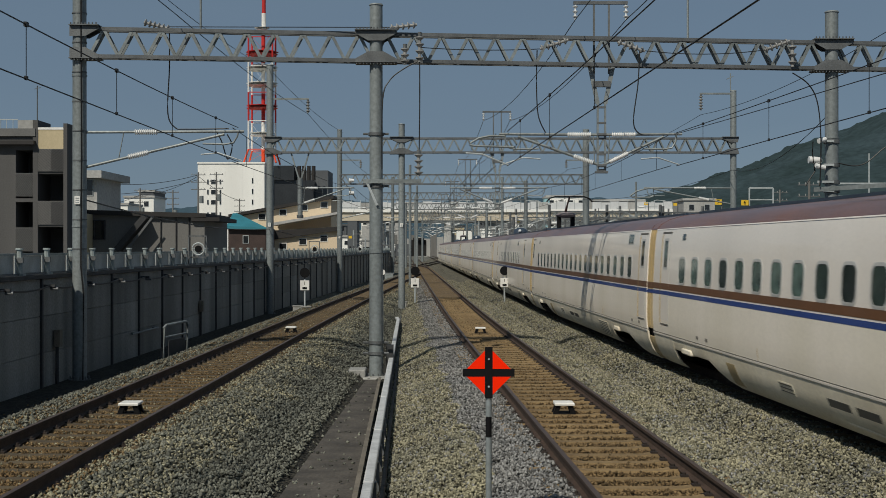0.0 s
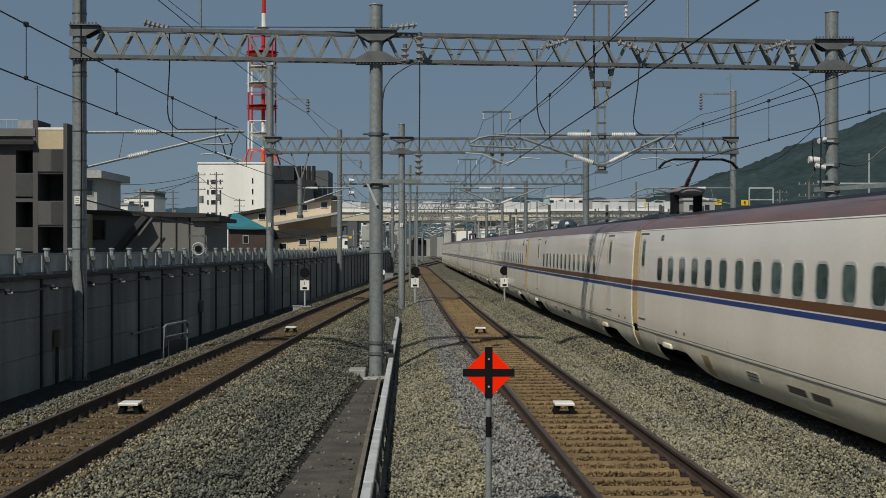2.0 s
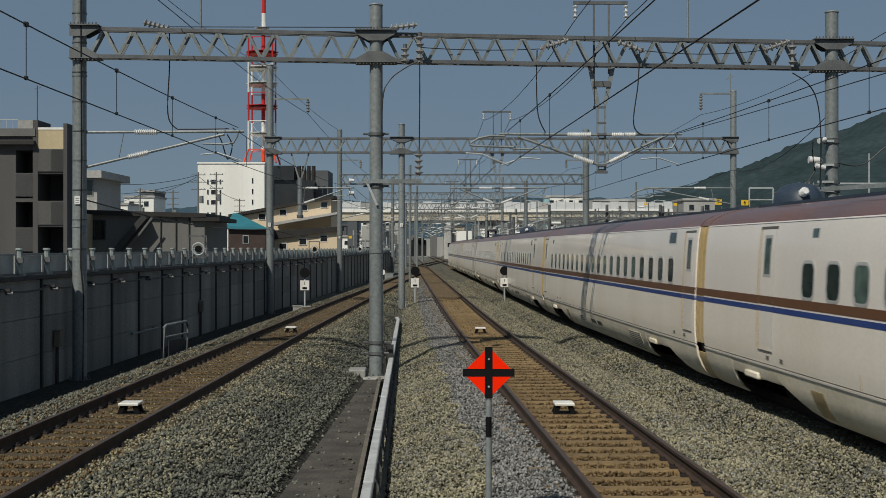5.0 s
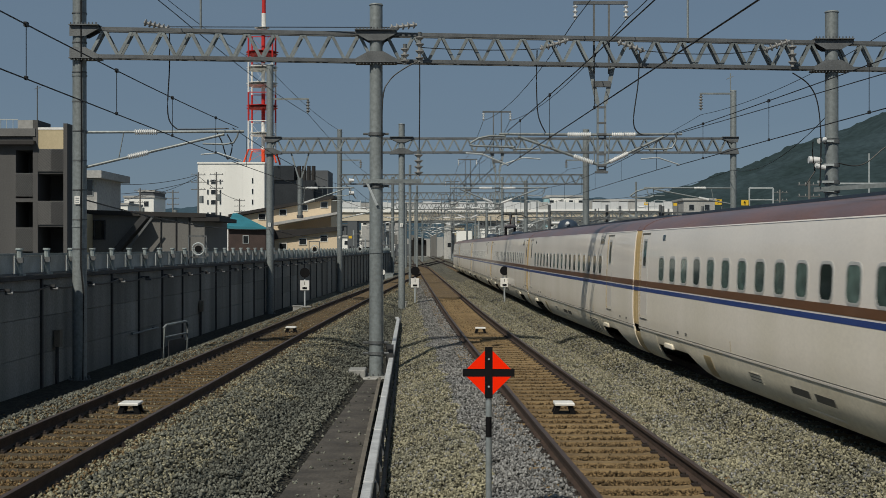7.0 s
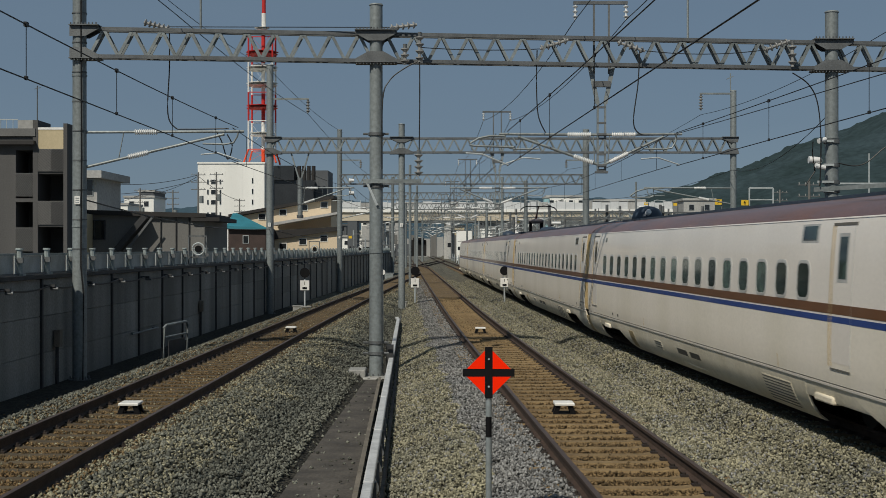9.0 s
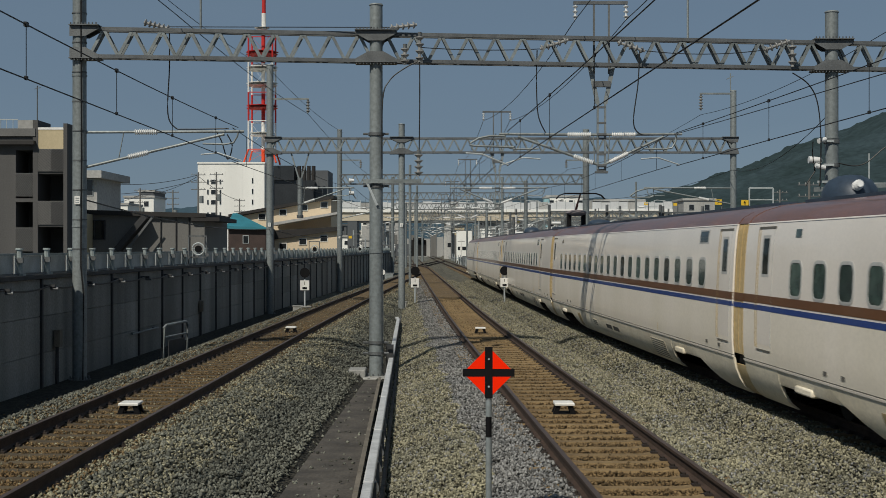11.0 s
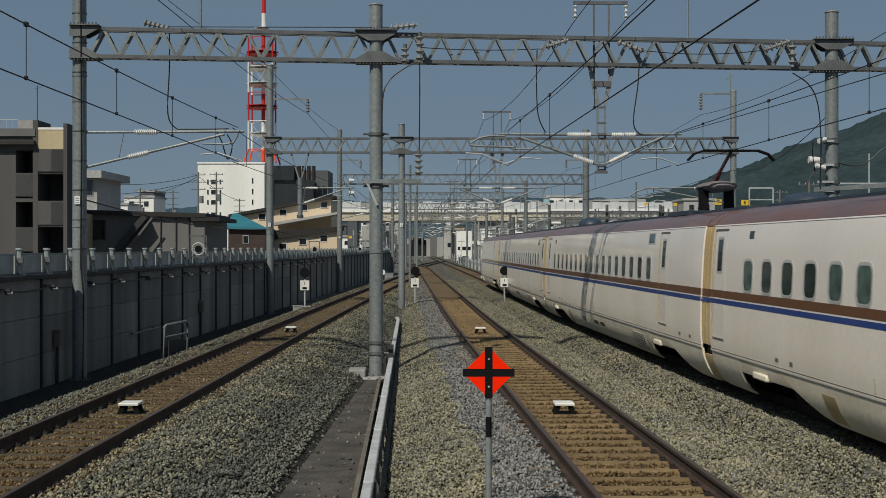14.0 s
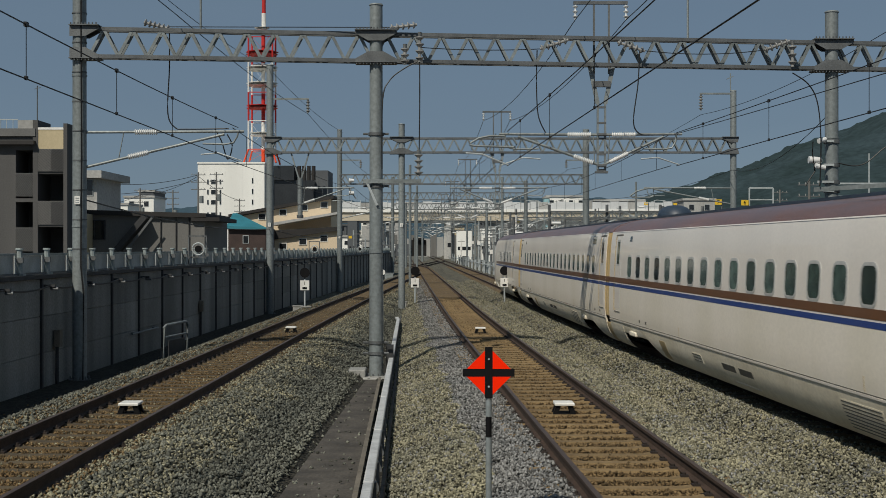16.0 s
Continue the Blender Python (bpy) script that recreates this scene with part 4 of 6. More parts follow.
def gangway(t, y0, y1):
    """Hood between two cars: pale ochre ring, darker ribs, the waist stripes and a dark coupling below."""
    pts = [(x - 0.005, z) for x, z in HALF if z >= 0.79]
    cap = [(x + 0.006, z + 0.006) for x, z in HALF if z >= 3.05]
    ring = [(-x, z) for x, z in pts] + [(x, z) for x, z in reversed(pts[:-1])]
    o = part("gangway_hood", G().loft([[(x, y, z) for x, z in ring] for y in (y0, y1)]), TRAIN_GAP, t, "ochre stained gangway hood between cars")
    top = [(-x, z) for x, z in cap] + [(x, z) for x, z in reversed(cap[:-1])]
    part("hood_roof", G().loft([[(x, y, z) for x, z in top] for y in (y0 + 0.01, y1 - 0.01)]), TRAIN_ROOF, t)
    twin("hood_stripe", band(G(), 1.73, 1.865, y0 + 0.01, y1 - 0.01, 0.006), TRAIN_BROWN, o)
    twin("hood_stripe", band(G(), 1.615, 1.70, y0 + 0.01, y1 - 0.01, 0.006), TRAIN_BLUE, o)
    for y in (y0 + 0.03, (y0 + y1) / 2 - 0.02, y1 - 0.07):
        twin("hood_rib", band(G(), 0.84, 3.05, y, y + 0.04, 0.003), TRAIN_GAP_EDGE, o)
    part("coupling_cover", G().box(-1.58, 1.58, y0 + 0.02, y1 - 0.02, 0.62, 0.79), UNDER, t, "dark coupling gap")
    twin("skirt_apron", band(G(), 0.09, 0.61, y0 + 0.01, y1 - 0.01, -0.004), TRAIN_GAP, t, "ochre stained apron under the hood")


def cable_dome(t, y, tall):
    """Dark rounded housing of the high-voltage cable head in the middle of the roof."""
    n = 16
    rings = []
    for q, h in ((1.0, 0.0), (0.98, 0.12), (0.9, 0.24), (0.72, 0.36), (0.4, 0.43), (0.08, 0.45)):
        rings.append([(0.46 * q * math.cos(a), y + 0.62 * q * math.sin(a), 3.43 + h * tall) for a in [i * 2 * math.pi / n for i in range(n)]])
    o = part("cable_dome", G().loft(rings), TRAIN_ROOF_TOP, t, "dark rounded roof cable housing", smooth=True)
    if tall > 0.8:
        part("bushing", G().disc_stack((-0.1, y - 0.55, 3.66), (-0.1, y - 0.72, 3.7), 0.085, 2, 0.7), PORCELAIN, o, "white bushing")
    part("roof_cable", G().tube([(0.1, y + 0.5, 3.52), (0.1, y + 0.85, 3.53), (0.1, y + 1.1, 3.47)], 0.05, 8), BLACK, o)


def intermediate_car(front_door, first, seats, back_door, back_display, front_display):
    """Middle car, centred on its own origin; doors, windows and displays by their distance from its trailing end."""
    t = thing("train_car", "ivory high-speed train car with brown and blue waist stripes", "train car", "cars of the train")
    e = CAR / 2 - 0.3
    car_shell(t, -e, e)
    far = CAR / 2
    bogie(t, far - 4.2)
    bogie(t, -far + 3.6)
    skirt(t, -e, -far + 3.6, 0.0, 1.68)
    skirt(t, -far + 5.3, far - 4.15, 0.06, 1.68)
    skirt(t, far - 2.1, e, 0.06, 0.0)
    twin("skirt_bridge", band(G(), 0.47, 0.715, -far + 2.4, -far + 5.4, -0.004), TRAIN_SKIRT, t, "dusty cream skirt above the bogie")
    twin("skirt_bridge", band(G(), 0.47, 0.715, far - 5.4, far - 2.0, -0.004), TRAIN_SKIRT, t, "dusty cream skirt above the bogie")
    door(t, far - front_door)
    door(t, far - back_door)
    windows(t, [far - first - 1.042 * k for k in range(seats)])
    twin("display", band(G(), 2.8, 2.93, far - front_display - 0.13, far - front_display + 0.13, 0.004), GLASS, t, "small dark side window")
    o = twin("display_frame", band(G(), 2.725, 2.995, far - back_display - 0.38, far - back_display + 0.38, 0.003), TRAIN_GREY, t, "pale display surround")
    twin("display", band(G(), 2.755, 2.965, far - back_display - 0.29, far - back_display + 0.29, 0.006), GLASS, o, "dark destination display")
    twin("skirt_hatch", band(G(), 0.15, 0.56, far - 6.75, far - 6.2, 0.004), TRAIN_SEAM, t, "tan stained hatch")
    grille(t, far - 9.9, far - 9.2, 0.36, 0.54, 3)
    for a, b in ((-12.25, -11.4), (-13.3, -12.5)):
        twin("vent_slot", band(G(), 0.4, 0.52, far + a, far + b, 0.005), UNDER_GREY, t, "dark narrow skirt vent")
    twin("vent_lip", band(G(), 0.2, 0.23, far - 13.4, far - 11.9, 0.012), TRAIN_WHITE, t, "bright lip below the vents")
    grille(t, far - 19.0, far - 17.5, 0.16, 0.58, 8)
    for y in (-far + 1.2, -far + 2.1, far - 4.3, far - 5.0):
        twin("hatch", side_boxes(y - 0.07, y + 0.07, 0.84, 0.9, 0.006, 1.678), UNDER_GREY, t)
    for y in (-far + 6.5, far - 8.3):
        twin("body_seam", band(G(), 0.77, 0.98, y, y + 0.02, 0.003), TRAIN_SEAM, t)
    gangway(t, far - 0.3, far + 0.3)
    return t


def tail_car():
    t = thing("train_car", "ivory high-speed train end car with long tapered nose", "train car", "cars of the train")
    e = CAR / 2 - 0.3
    nose = 3.4
    car_shell(t, -e, nose)
    bogie(t, -CAR / 2 + 3.5)
    bogie(t, 4.6)
    skirt(t, -e, -CAR / 2 + 1.9, 0.0, 0.25)
    skirt(t, -CAR / 2 + 5.1, 2.9, 0.5, 0.5)
    door(t, -CAR / 2 + 4.0)
    windows(t, [-CAR / 2 + 5.6 + 1.04 * k for k in range(9)])
    full = [(x, z) for x, z in HALF if z >= 0.3]
    rings = []
    for k in range(11):
        u = k / 10
        top = 3.45 - 2.4 * u ** 1.5
        wide = 1.0 - 0.62 * u ** 2.2
        ring = []
        for x, z in [(-x, z) for x, z in full] + [(x, z) for x, z in reversed(full[:-1])]:
            zz = 0.3 + (z - 0.3) * (top - 0.3) / 3.15
            ring.append((x * wide, nose + 8.8 * u, zz))
        rings.append(ring)
    part("nose", G().loft(rings), TRAIN_WHITE, t, "long ivory tapered nose", smooth=False)
    upper = [(x, z) for x, z in HALF if z >= 2.95]
    rr = []
    for k in range(9):
        u = k / 10
        top = 3.45 - 2.4 * u ** 1.5
        wide = 1.0 - 0.62 * u ** 2.2
        rr.append([(x * wide * 1.004, nose + 8.8 * u, 0.31 + (z - 0.3) * (top - 0.3) / 3.15) for x, z in [(-x, z) for x, z in upper] + [(x, z) for x, z in reversed(upper[:-1])]])
    part("nose_top", G().loft(rr), TRAIN_ROOF_TOP, t, "dark blue nose top")
    w = G()
    w.loft([[(x, nose + 3.0 + dy, z) for x, z in ((-0.75, 2.75 - dz), (0.75, 2.75 - dz), (0.55, 3.05 - dz), (-0.55, 3.05 - dz))] for dy, dz in ((0, 0), (1.6, 0.42))])
    part("cab_window", w, GLASS, t)
    return t


def pantograph(t, y, raised=True):
    o = part("pantograph", G().box(-0.9, 0.9, y - 0.9, y + 0.9, 3.4, 3.5), TRAIN_ROOF_TOP, t, "raised single-arm pantograph with shroud")
    for dy in (0.0,):
        for dx in (-0.3, 0.3):
            g = G()
            g.loft([[(dx + sx * 0.075, y + dy + sy * w, z) for sx, sy in ((-1, -1), (1, -1), (1, 1), (-1, 1))] for w, z in ((0.26, 3.44), (0.2, 3.7), (0.2, 3.95), (0.24, 4.05))])
            part("insulator_leg", g, BLACK, o, "black insulator leg")
    g = G()
    n = 12
    g.loft([[(0.4 * q * math.cos(a), y + yy, 4.08 + 0.13 * q * math.sin(a)) for a in [k * 2 * math.pi / n for k in range(n)]] for yy, q in ((-0.7, 0.35), (-0.62, 0.85), (-0.4, 1.0), (0.4, 1.0), (0.62, 0.85), (0.7, 0.35))])
    part("shroud", g, PANTO_GREY, o, "smooth dark shroud", smooth=True)
    part("lower_arm", G().bar((0, y + 0.2, 4.15), (0, y - 0.35, 4.42), 0.085, 0.07), PANTO_RED, o, "dark red arm")
    part("upper_arm", G().bar((0, y - 0.3, 4.4), (0, y - 1.3, 4.82), 0.06, 0.055), PANTO_RED, o)
    h = G()
    for dy in (-0.05, 0.05):
        h.tube([(-0.98, y + dy - 1.3, 4.62), (-0.85, y + dy - 1.3, 4.76), (-0.62, y + dy - 1.3, 4.84), (0.62, y + dy - 1.3, 4.84), (0.85, y + dy - 1.3, 4.76), (0.98, y + dy - 1.3, 4.62)], 0.028)
    part("contact_head", h, BLACK, o, "dark contact strips")


# the foot of the train's line, and the heading along it
def on_line(s):
    """The place s metres along the train's line from the camera's foot."""
    y = s * 0.9988 + 0.42
    return Vector((line_c(y), y, 0))


def travelled(t):
    return 29.232 + -12.1302 * t + 0.26750 * t * t + -0.004597 * t ** 3


def car_pose(s):
    a, b = on_line(s - 8.75), on_line(s + 8.75)
    m = (a + b) / 2
    return pose(m.x, m.y, 0.0, 0, 0, math.degrees(math.atan2(a.x - b.x, b.y - a.y)))


TRAIN = []


def make_train():
    even = intermediate_car(1.45, 2.98, 17, 21.25, 19.85, 3.0)
    odd = intermediate_car(0.87, 2.68, 20, 24.1, 22.5, 2.76)
    service = intermediate_car(4.2, 6.18, 13, 21.4, 17.8, 6.4)
    for k in range(8):
        car = (even, odd, service)[k] if k < 3 else copy_thing(odd if k % 2 else even, pose(0, 0, 0))
        TRAIN.append((car, -12.5 + CAR * k))
    for k, tall in ((2, 1.0), (4, 1.0), (5, 0.55), (6, 0.8)):
        cable_dome(TRAIN[k][0], CAR / 2 - 0.8, tall)
    TRAIN.append((tail_car(), -12.5 + CAR * 8))
    pantograph(TRAIN[2][0], -CAR / 2 + 1.7)
    pantograph(TRAIN[6][0], -CAR / 2 + 5.6)


def motions():
    for car, lead in TRAIN:
        rows = [(k * 0.5, car_pose(travelled(k * 0.5) + lead)) for k in range(33)]
        walk(car, rows)


# ---- trackside things ----
def make_trackside():
    # walkway slab with kerb, in lengths
    w = thing("walkway", "dark damp concrete walkway slabs beside the pole", "walkway", kind="structure")
    y = 11.0
    while y < 31.5:
        a, b = y, y + 1.48
        g = G()
        xl = lambda q: -2.45 + 0.016 * q
        xr = lambda q: -0.74 - 0.0277 * q
        g.add([(xl(a), a, -0.665), (xr(a), a, -0.665), (xr(b), b, -0.665), (xl(b), b, -0.665), (xl(a), a, -0.78), (xr(a), a, -0.78), (xr(b), b, -0.78), (xl(b), b, -0.78)],
              [(0, 1, 2, 3), (7, 6, 5, 4), (0, 4, 5, 1), (1, 5, 6, 2), (2, 6, 7, 3), (3, 7, 4, 0)])
        part("slab", g, CONCRETE_DARK, w)
        part("kerb", G().bar((xr(a) + 0.05, a, -0.66), (xr(b) + 0.05, b, -0.66), 0.07, 0.14), KERB, w, "tan weathered kerb")
        y += 1.5
    d = thing("drain_channel", "dark open concrete drain channel beside the pale rail", "drain", kind="structure")
    for y in np.arange(11, 55, 2.0):
        x = lambda q: -0.38 - 0.0247 * q
        part("channel_wall", G().bar((x(y), y, -0.62), (x(y + 1.97), y + 1.97, -0.62), 0.05, 0.22), CONCRETE_DARK, d)
    r = thing("guard_rail", "pale weathered steel guard rail along the walkway", "rail")
    for y in np.arange(11.2, 52, 4.5):
        x = lambda q: -0.53 - 0.0247 * q
        o = part("beam", G().bar((x(y), y, -0.27), (x(y + 4.46), min(y + 4.46, 53), -0.27), 0.13, 0.1), PALE_RAIL, r, bevel=0.02)
        for k in range(3):
            yy = y + 0.4 + k * 1.5
            part("stand", G().box(x(yy) + 0.03, x(yy) + 0.09, yy - 0.05, yy + 0.05, -0.72, -0.3), STEEL_DARK, o)
    f = thing("pole_foundation", "weathered concrete footing block at the pole", "footing")
    part("block", G().box(-2.05, -1.42, 32.6, 33.9, -0.85, -0.68), CONCRETE, f, bevel=0.02)
    part("side_block", G().box(-2.45, -2.0, 32.9, 33.7, -0.8, -0.5), CONCRETE, f, bevel=0.03)
    part("junction_box", G().box(-1.48, -1.3, 33.4, 33.7, -0.6, 0.1), PANEL_POST, f)
    # stop marker
    s = thing("stop_marker", "red diamond track marker with black cross on a post", "sign")
    cx, cy, cz, h = 0.465, 13.0, 1.378, 0.262
    q = 0.04
    for sx in (-1, 1):
        for sz in (-1, 1):
            t = [(cx + sx * q, cz + sz * q), (cx + sx * (h - q), cz + sz * q), (cx + sx * q, cz + sz * (h - q))]
            g = G().add([(x, cy - 0.012, z) for x, z in t] + [(x, cy + 0.004, z) for x, z in t], [(0, 1, 2), (5, 4, 3), (0, 3, 4, 1), (1, 4, 5, 2), (2, 5, 3, 0)])
            part("red_field", g, SIGN_RED, s, "bright red enamel triangle")
    part("cross_upright", G().box(cx - q + 0.001, cx + q - 0.001, cy - 0.01, cy + 0.006, cz - h + 0.005, cz + h), BLACK, s, "black cross bar")
    part("cross_bar", G().box(cx - h, cx + h, cy - 0.0085, cy + 0.005, cz - q + 0.001, cz + q - 0.001), BLACK, s, "black cross bar")
    for dz in (-0.14, 0.14):
        part("bolt", G().cyl((cx, cy - 0.018, cz + dz), (cx, cy, cz + dz), 0.01, n=8), PALE_METAL, s)
    for k, (z0, z1, m) in enumerate(((0.93, 1.14, STEEL), (0.72, 0.93, BLACK), (-0.5, 0.72, STEEL))):
        part("post", G().cyl((cx, cy + 0.03, z0), (cx, cy + 0.03, z1), 0.032, n=12), m, s)
    # transponders between the rails
    for f_, y in ((line_b, 21.9), (line_b, 42.4), (line_a, 21.9), (line_a, 42.8)):
        t = thing("transponder", "white flat track transponder on black legs between rails", "track device", "track transponders")
        x = f_(y)
        g = G()
        g.loft([[(x + sx * w, y + sy * d, z) for sx, sy in ((-1, -1), (1, -1), (1, 1), (-1, 1))] for w, d, z in ((0.145, 0.17, -0.04), (0.168, 0.2, -0.03), (0.168, 0.2, 0.0), (0.158, 0.19, 0.01))])
        part("cover", g, WHITE_PAINT, t, "white weathered cover")
        for sx in (-1, 1):
            for sy in (-1, 1):
                part("leg", G().bar((x + sx * 0.16, y + sy * 0.12, -0.2), (x + sx * 0.1, y + sy * 0.12, -0.035), 0.08, 0.08), BLACK, t)
        part("base", G().box(x - 0.17, x + 0.17, y - 0.17, y + 0.17, -0.2, -0.17), BLACK, t)
    # ground indicators
    for x, y, zb, back in ((3.26, 67.8, -0.35, True), (-1.46, 67.0, -0.4, False), (-6.75, 62.5, -0.45, False)):
        t = thing("track_indicator", "black round track indicator with white number plate on post", "indicator", "track indicators")
        part("post", G().cyl((x, y, zb - 0.2), (x, y, 1.1), 0.045, n=10), PALE_METAL, t)
        part("disc", G().cyl((x, y - 0.05, 1.42), (x, y + 0.05, 1.42), 0.24, n=20), BLACK, t, "black round disc")
        pl = part("number_plate", G().box(x - 0.22, x + 0.22, y - 0.07, y - 0.05, 0.57, 1.05), WHITE_PAINT, t, "white plate")
        text(pl, "1", 0.24, (x, y - 0.075, 0.9), BLACK)
        part("bar", G().box(x - 0.11, x + 0.11, y - 0.078, y - 0.07, 0.62, 0.72), BLACK, pl)
        part("footing", G().box(x - 0.18, x + 0.18, y - 0.18, y + 0.18, zb - 0.2, zb), CONCRETE, t, bevel=0.02)
    for x, y in ((-6.95, 61.2), (-2.099, 66), (-6.466, 60.5)):
        t = thing("junction_box", "small pale concrete trackside junction box beside the track", "box", "junction boxes")
        part("housing", G().box(x - 0.22, x + 0.22, y - 0.15, y + 0.15, -0.5, -0.16), CONCRETE, t, bevel=0.03)
        part("lid", G().box(x - 0.25, x + 0.25, y - 0.18, y + 0.18, -0.16, -0.12), CONCRETE, t)
    t = thing("post_lamp", "thin post with a small round lamp head beside the pole", "post lamp")
    x, y = -1.890, 40
    part("post", G().cyl((x, y, -0.7), (x, y, 1.846), 0.025, n=8), PALE_METAL, t)
    part("head", G().cyl((x, y - 0.1, 1.881), (x, y + 0.08, 1.881), 0.09, 0.07, 12), WHITE_PAINT, t)


KERB = mat("tan_kerb", (0.17, 0.15, 0.12), 0.9, 0, 0.3, 2, 30, 0.3)
PALE_RAIL = mat("pale_weathered_rail", (0.52, 0.53, 0.53), 0.6, 0.05, 0.25, 3, 30, 0.15)


def text(parent, body, size, place, material):
    cu = bpy.data.curves.new("lettering", "FONT")
    cu.body, cu.size, cu.align_x, cu.align_y, cu.extrude = body, size, "CENTER", "CENTER", 0.003
    cu.materials.append(material)
    ob = new("lettering", cu)
    ob.parent = parent
    ob.location = place
    ob.rotation_euler = (math.pi / 2, 0, 0)
    return ob



def make_platform():
    p = thing("platform", "plain grey concrete platform end", "platform", kind="structure")
    for k in range(15):
        y = 5.5 - 10 * k
        g = G().add([(x, yy, z) for yy in (y - 9.98, y) for x, z in ((line_a(yy) + 1.72, -0.7), (line_b(yy) - 1.72, -0.7), (line_b(yy) - 1.72, 1.12), (line_a(yy) + 1.72, 1.12))],
                    [(0, 1, 2, 3), (7, 6, 5, 4), (0, 4, 5, 1), (1, 5, 6, 2), (2, 6, 7, 3), (3, 7, 4, 0)])
        part("slab", g, CONCRETE, p)


# ---- town ----
HOUSE_GREY = mat("grey_house_render", (0.17, 0.168, 0.16), 0.9, 0, 0.2, 0.5, 12, 0.1, streak=True)
FLAT_DARK = mat("dark_taupe_render", (0.092, 0.091, 0.09), 0.9, 0, 0.2, 0.5, 12, 0.1, streak=True)
FLAT_PANEL = mat("ribbed_balcony_panel", (0.135, 0.135, 0.132), 0.7, 0, 0.2, 1, 12, 0.1)
CREAM = mat("cream_wall", (0.5, 0.42, 0.27), 0.85, 0, 0.12, 0.4, 10, 0.1, streak=True)
BEIGE = mat("beige_wall", (0.7, 0.575, 0.41), 0.85, 0, 0.12, 0.4, 10, 0.1, streak=True)
WHITE_WALL = mat("white_tile_wall", (0.84, 0.84, 0.8), 0.7, 0, 0.1, 0.15, 4, 0.05, streak=True)
PALE_WALL = mat("pale_wall", (0.42, 0.42, 0.405), 0.8, 0, 0.3, 0.2, 4, 0.05, streak=True)
ROOF_DARK = mat("dark_roof", (0.02, 0.018, 0.017), 0.7, 0, 0.3, 1, 10, 0.1)
ROOF_TEAL = mat("teal_roof", (0.03, 0.19, 0.24), 0.5, 0, 0.2, 1, 10, 0.05)
WALL_RUST = mat("brown_boards", (0.06, 0.04, 0.035), 0.85, 0, 0.3, 1, 10, 0.1)
PANE = mat("dark_window_glass", (0.02, 0.023, 0.026), 0.1, 0, 0.3, 1, 3, 0, spec=0.7)
CURTAIN = mat("grey_glass_wall", (0.034, 0.037, 0.04), 0.25, 0, 0.3, 0.2, 2, 0)
MAST_RED = mat("mast_red", (0.5, 0.02, 0.015), 0.5, 0, 0.1, 0.3, 3, 0)
MAST_ORANGE = mat("mast_orange", (0.75, 0.07, 0.015), 0.5, 0, 0.1, 0.3, 3, 0)
# forest green shifted towards blue: haze over the distance put into the colour
LEAF = mat("hazed_hill_forest", (0.035, 0.055, 0.062), 0.95, 0, 0.4, 0.01, 0.08, 0, second=(0.024, 0.04, 0.042), spec=0.1)
TURQUOISE = mat("turquoise_wall", (0.3, 0.52, 0.56), 0.8, 0, 0.12, 0.4, 10, 0.05, streak=True)
# blue aerial haze painted into the far ridge's base colour
HILL_FAR = mat("hazed_far_hill_forest", (0.05, 0.085, 0.11), 0.95, 0, 0.3, 0.004, 0.03, 0, second=(0.04, 0.07, 0.095), spec=0.05)


def window(parent, x, y, z, w, h, frame_material=None, name="window"):
    o = part(name, G().box(x - w / 2 - 0.06, x + w / 2 + 0.06, y - 0.06, y + 0.05, z - h / 2 - 0.06, z + h / 2 + 0.06), frame_material or PALE_METAL, parent)
    part("pane", G().box(x - w / 2, x + w / 2, y - 0.08, y - 0.055, z - h / 2, z + h / 2), PANE, o)
    return o


def ribs(parent, xa, ra, xb, rb, y, z0, z1):
    """Slanting ribs across a balcony front, cut at its upper and lower edge."""
    z = z0 - 0.75
    while z < z1:
        za, zb = z + ra, z + rb
        cut = []
        for e in (z0 + 0.02, z1 - 0.02):
            cut.append(min(1.0, max(0.0, (e - za) / (zb - za))))
        u, w = min(cut), max(cut)
        if w - u > 0.05:
            part("rib", G().bar((xa + (xb - xa) * u, y, za + (zb - za) * u), (xa + (xb - xa) * w, y, za + (zb - za) * w), 0.02, 0.025), FLAT_DARK, parent)
        z += 0.085


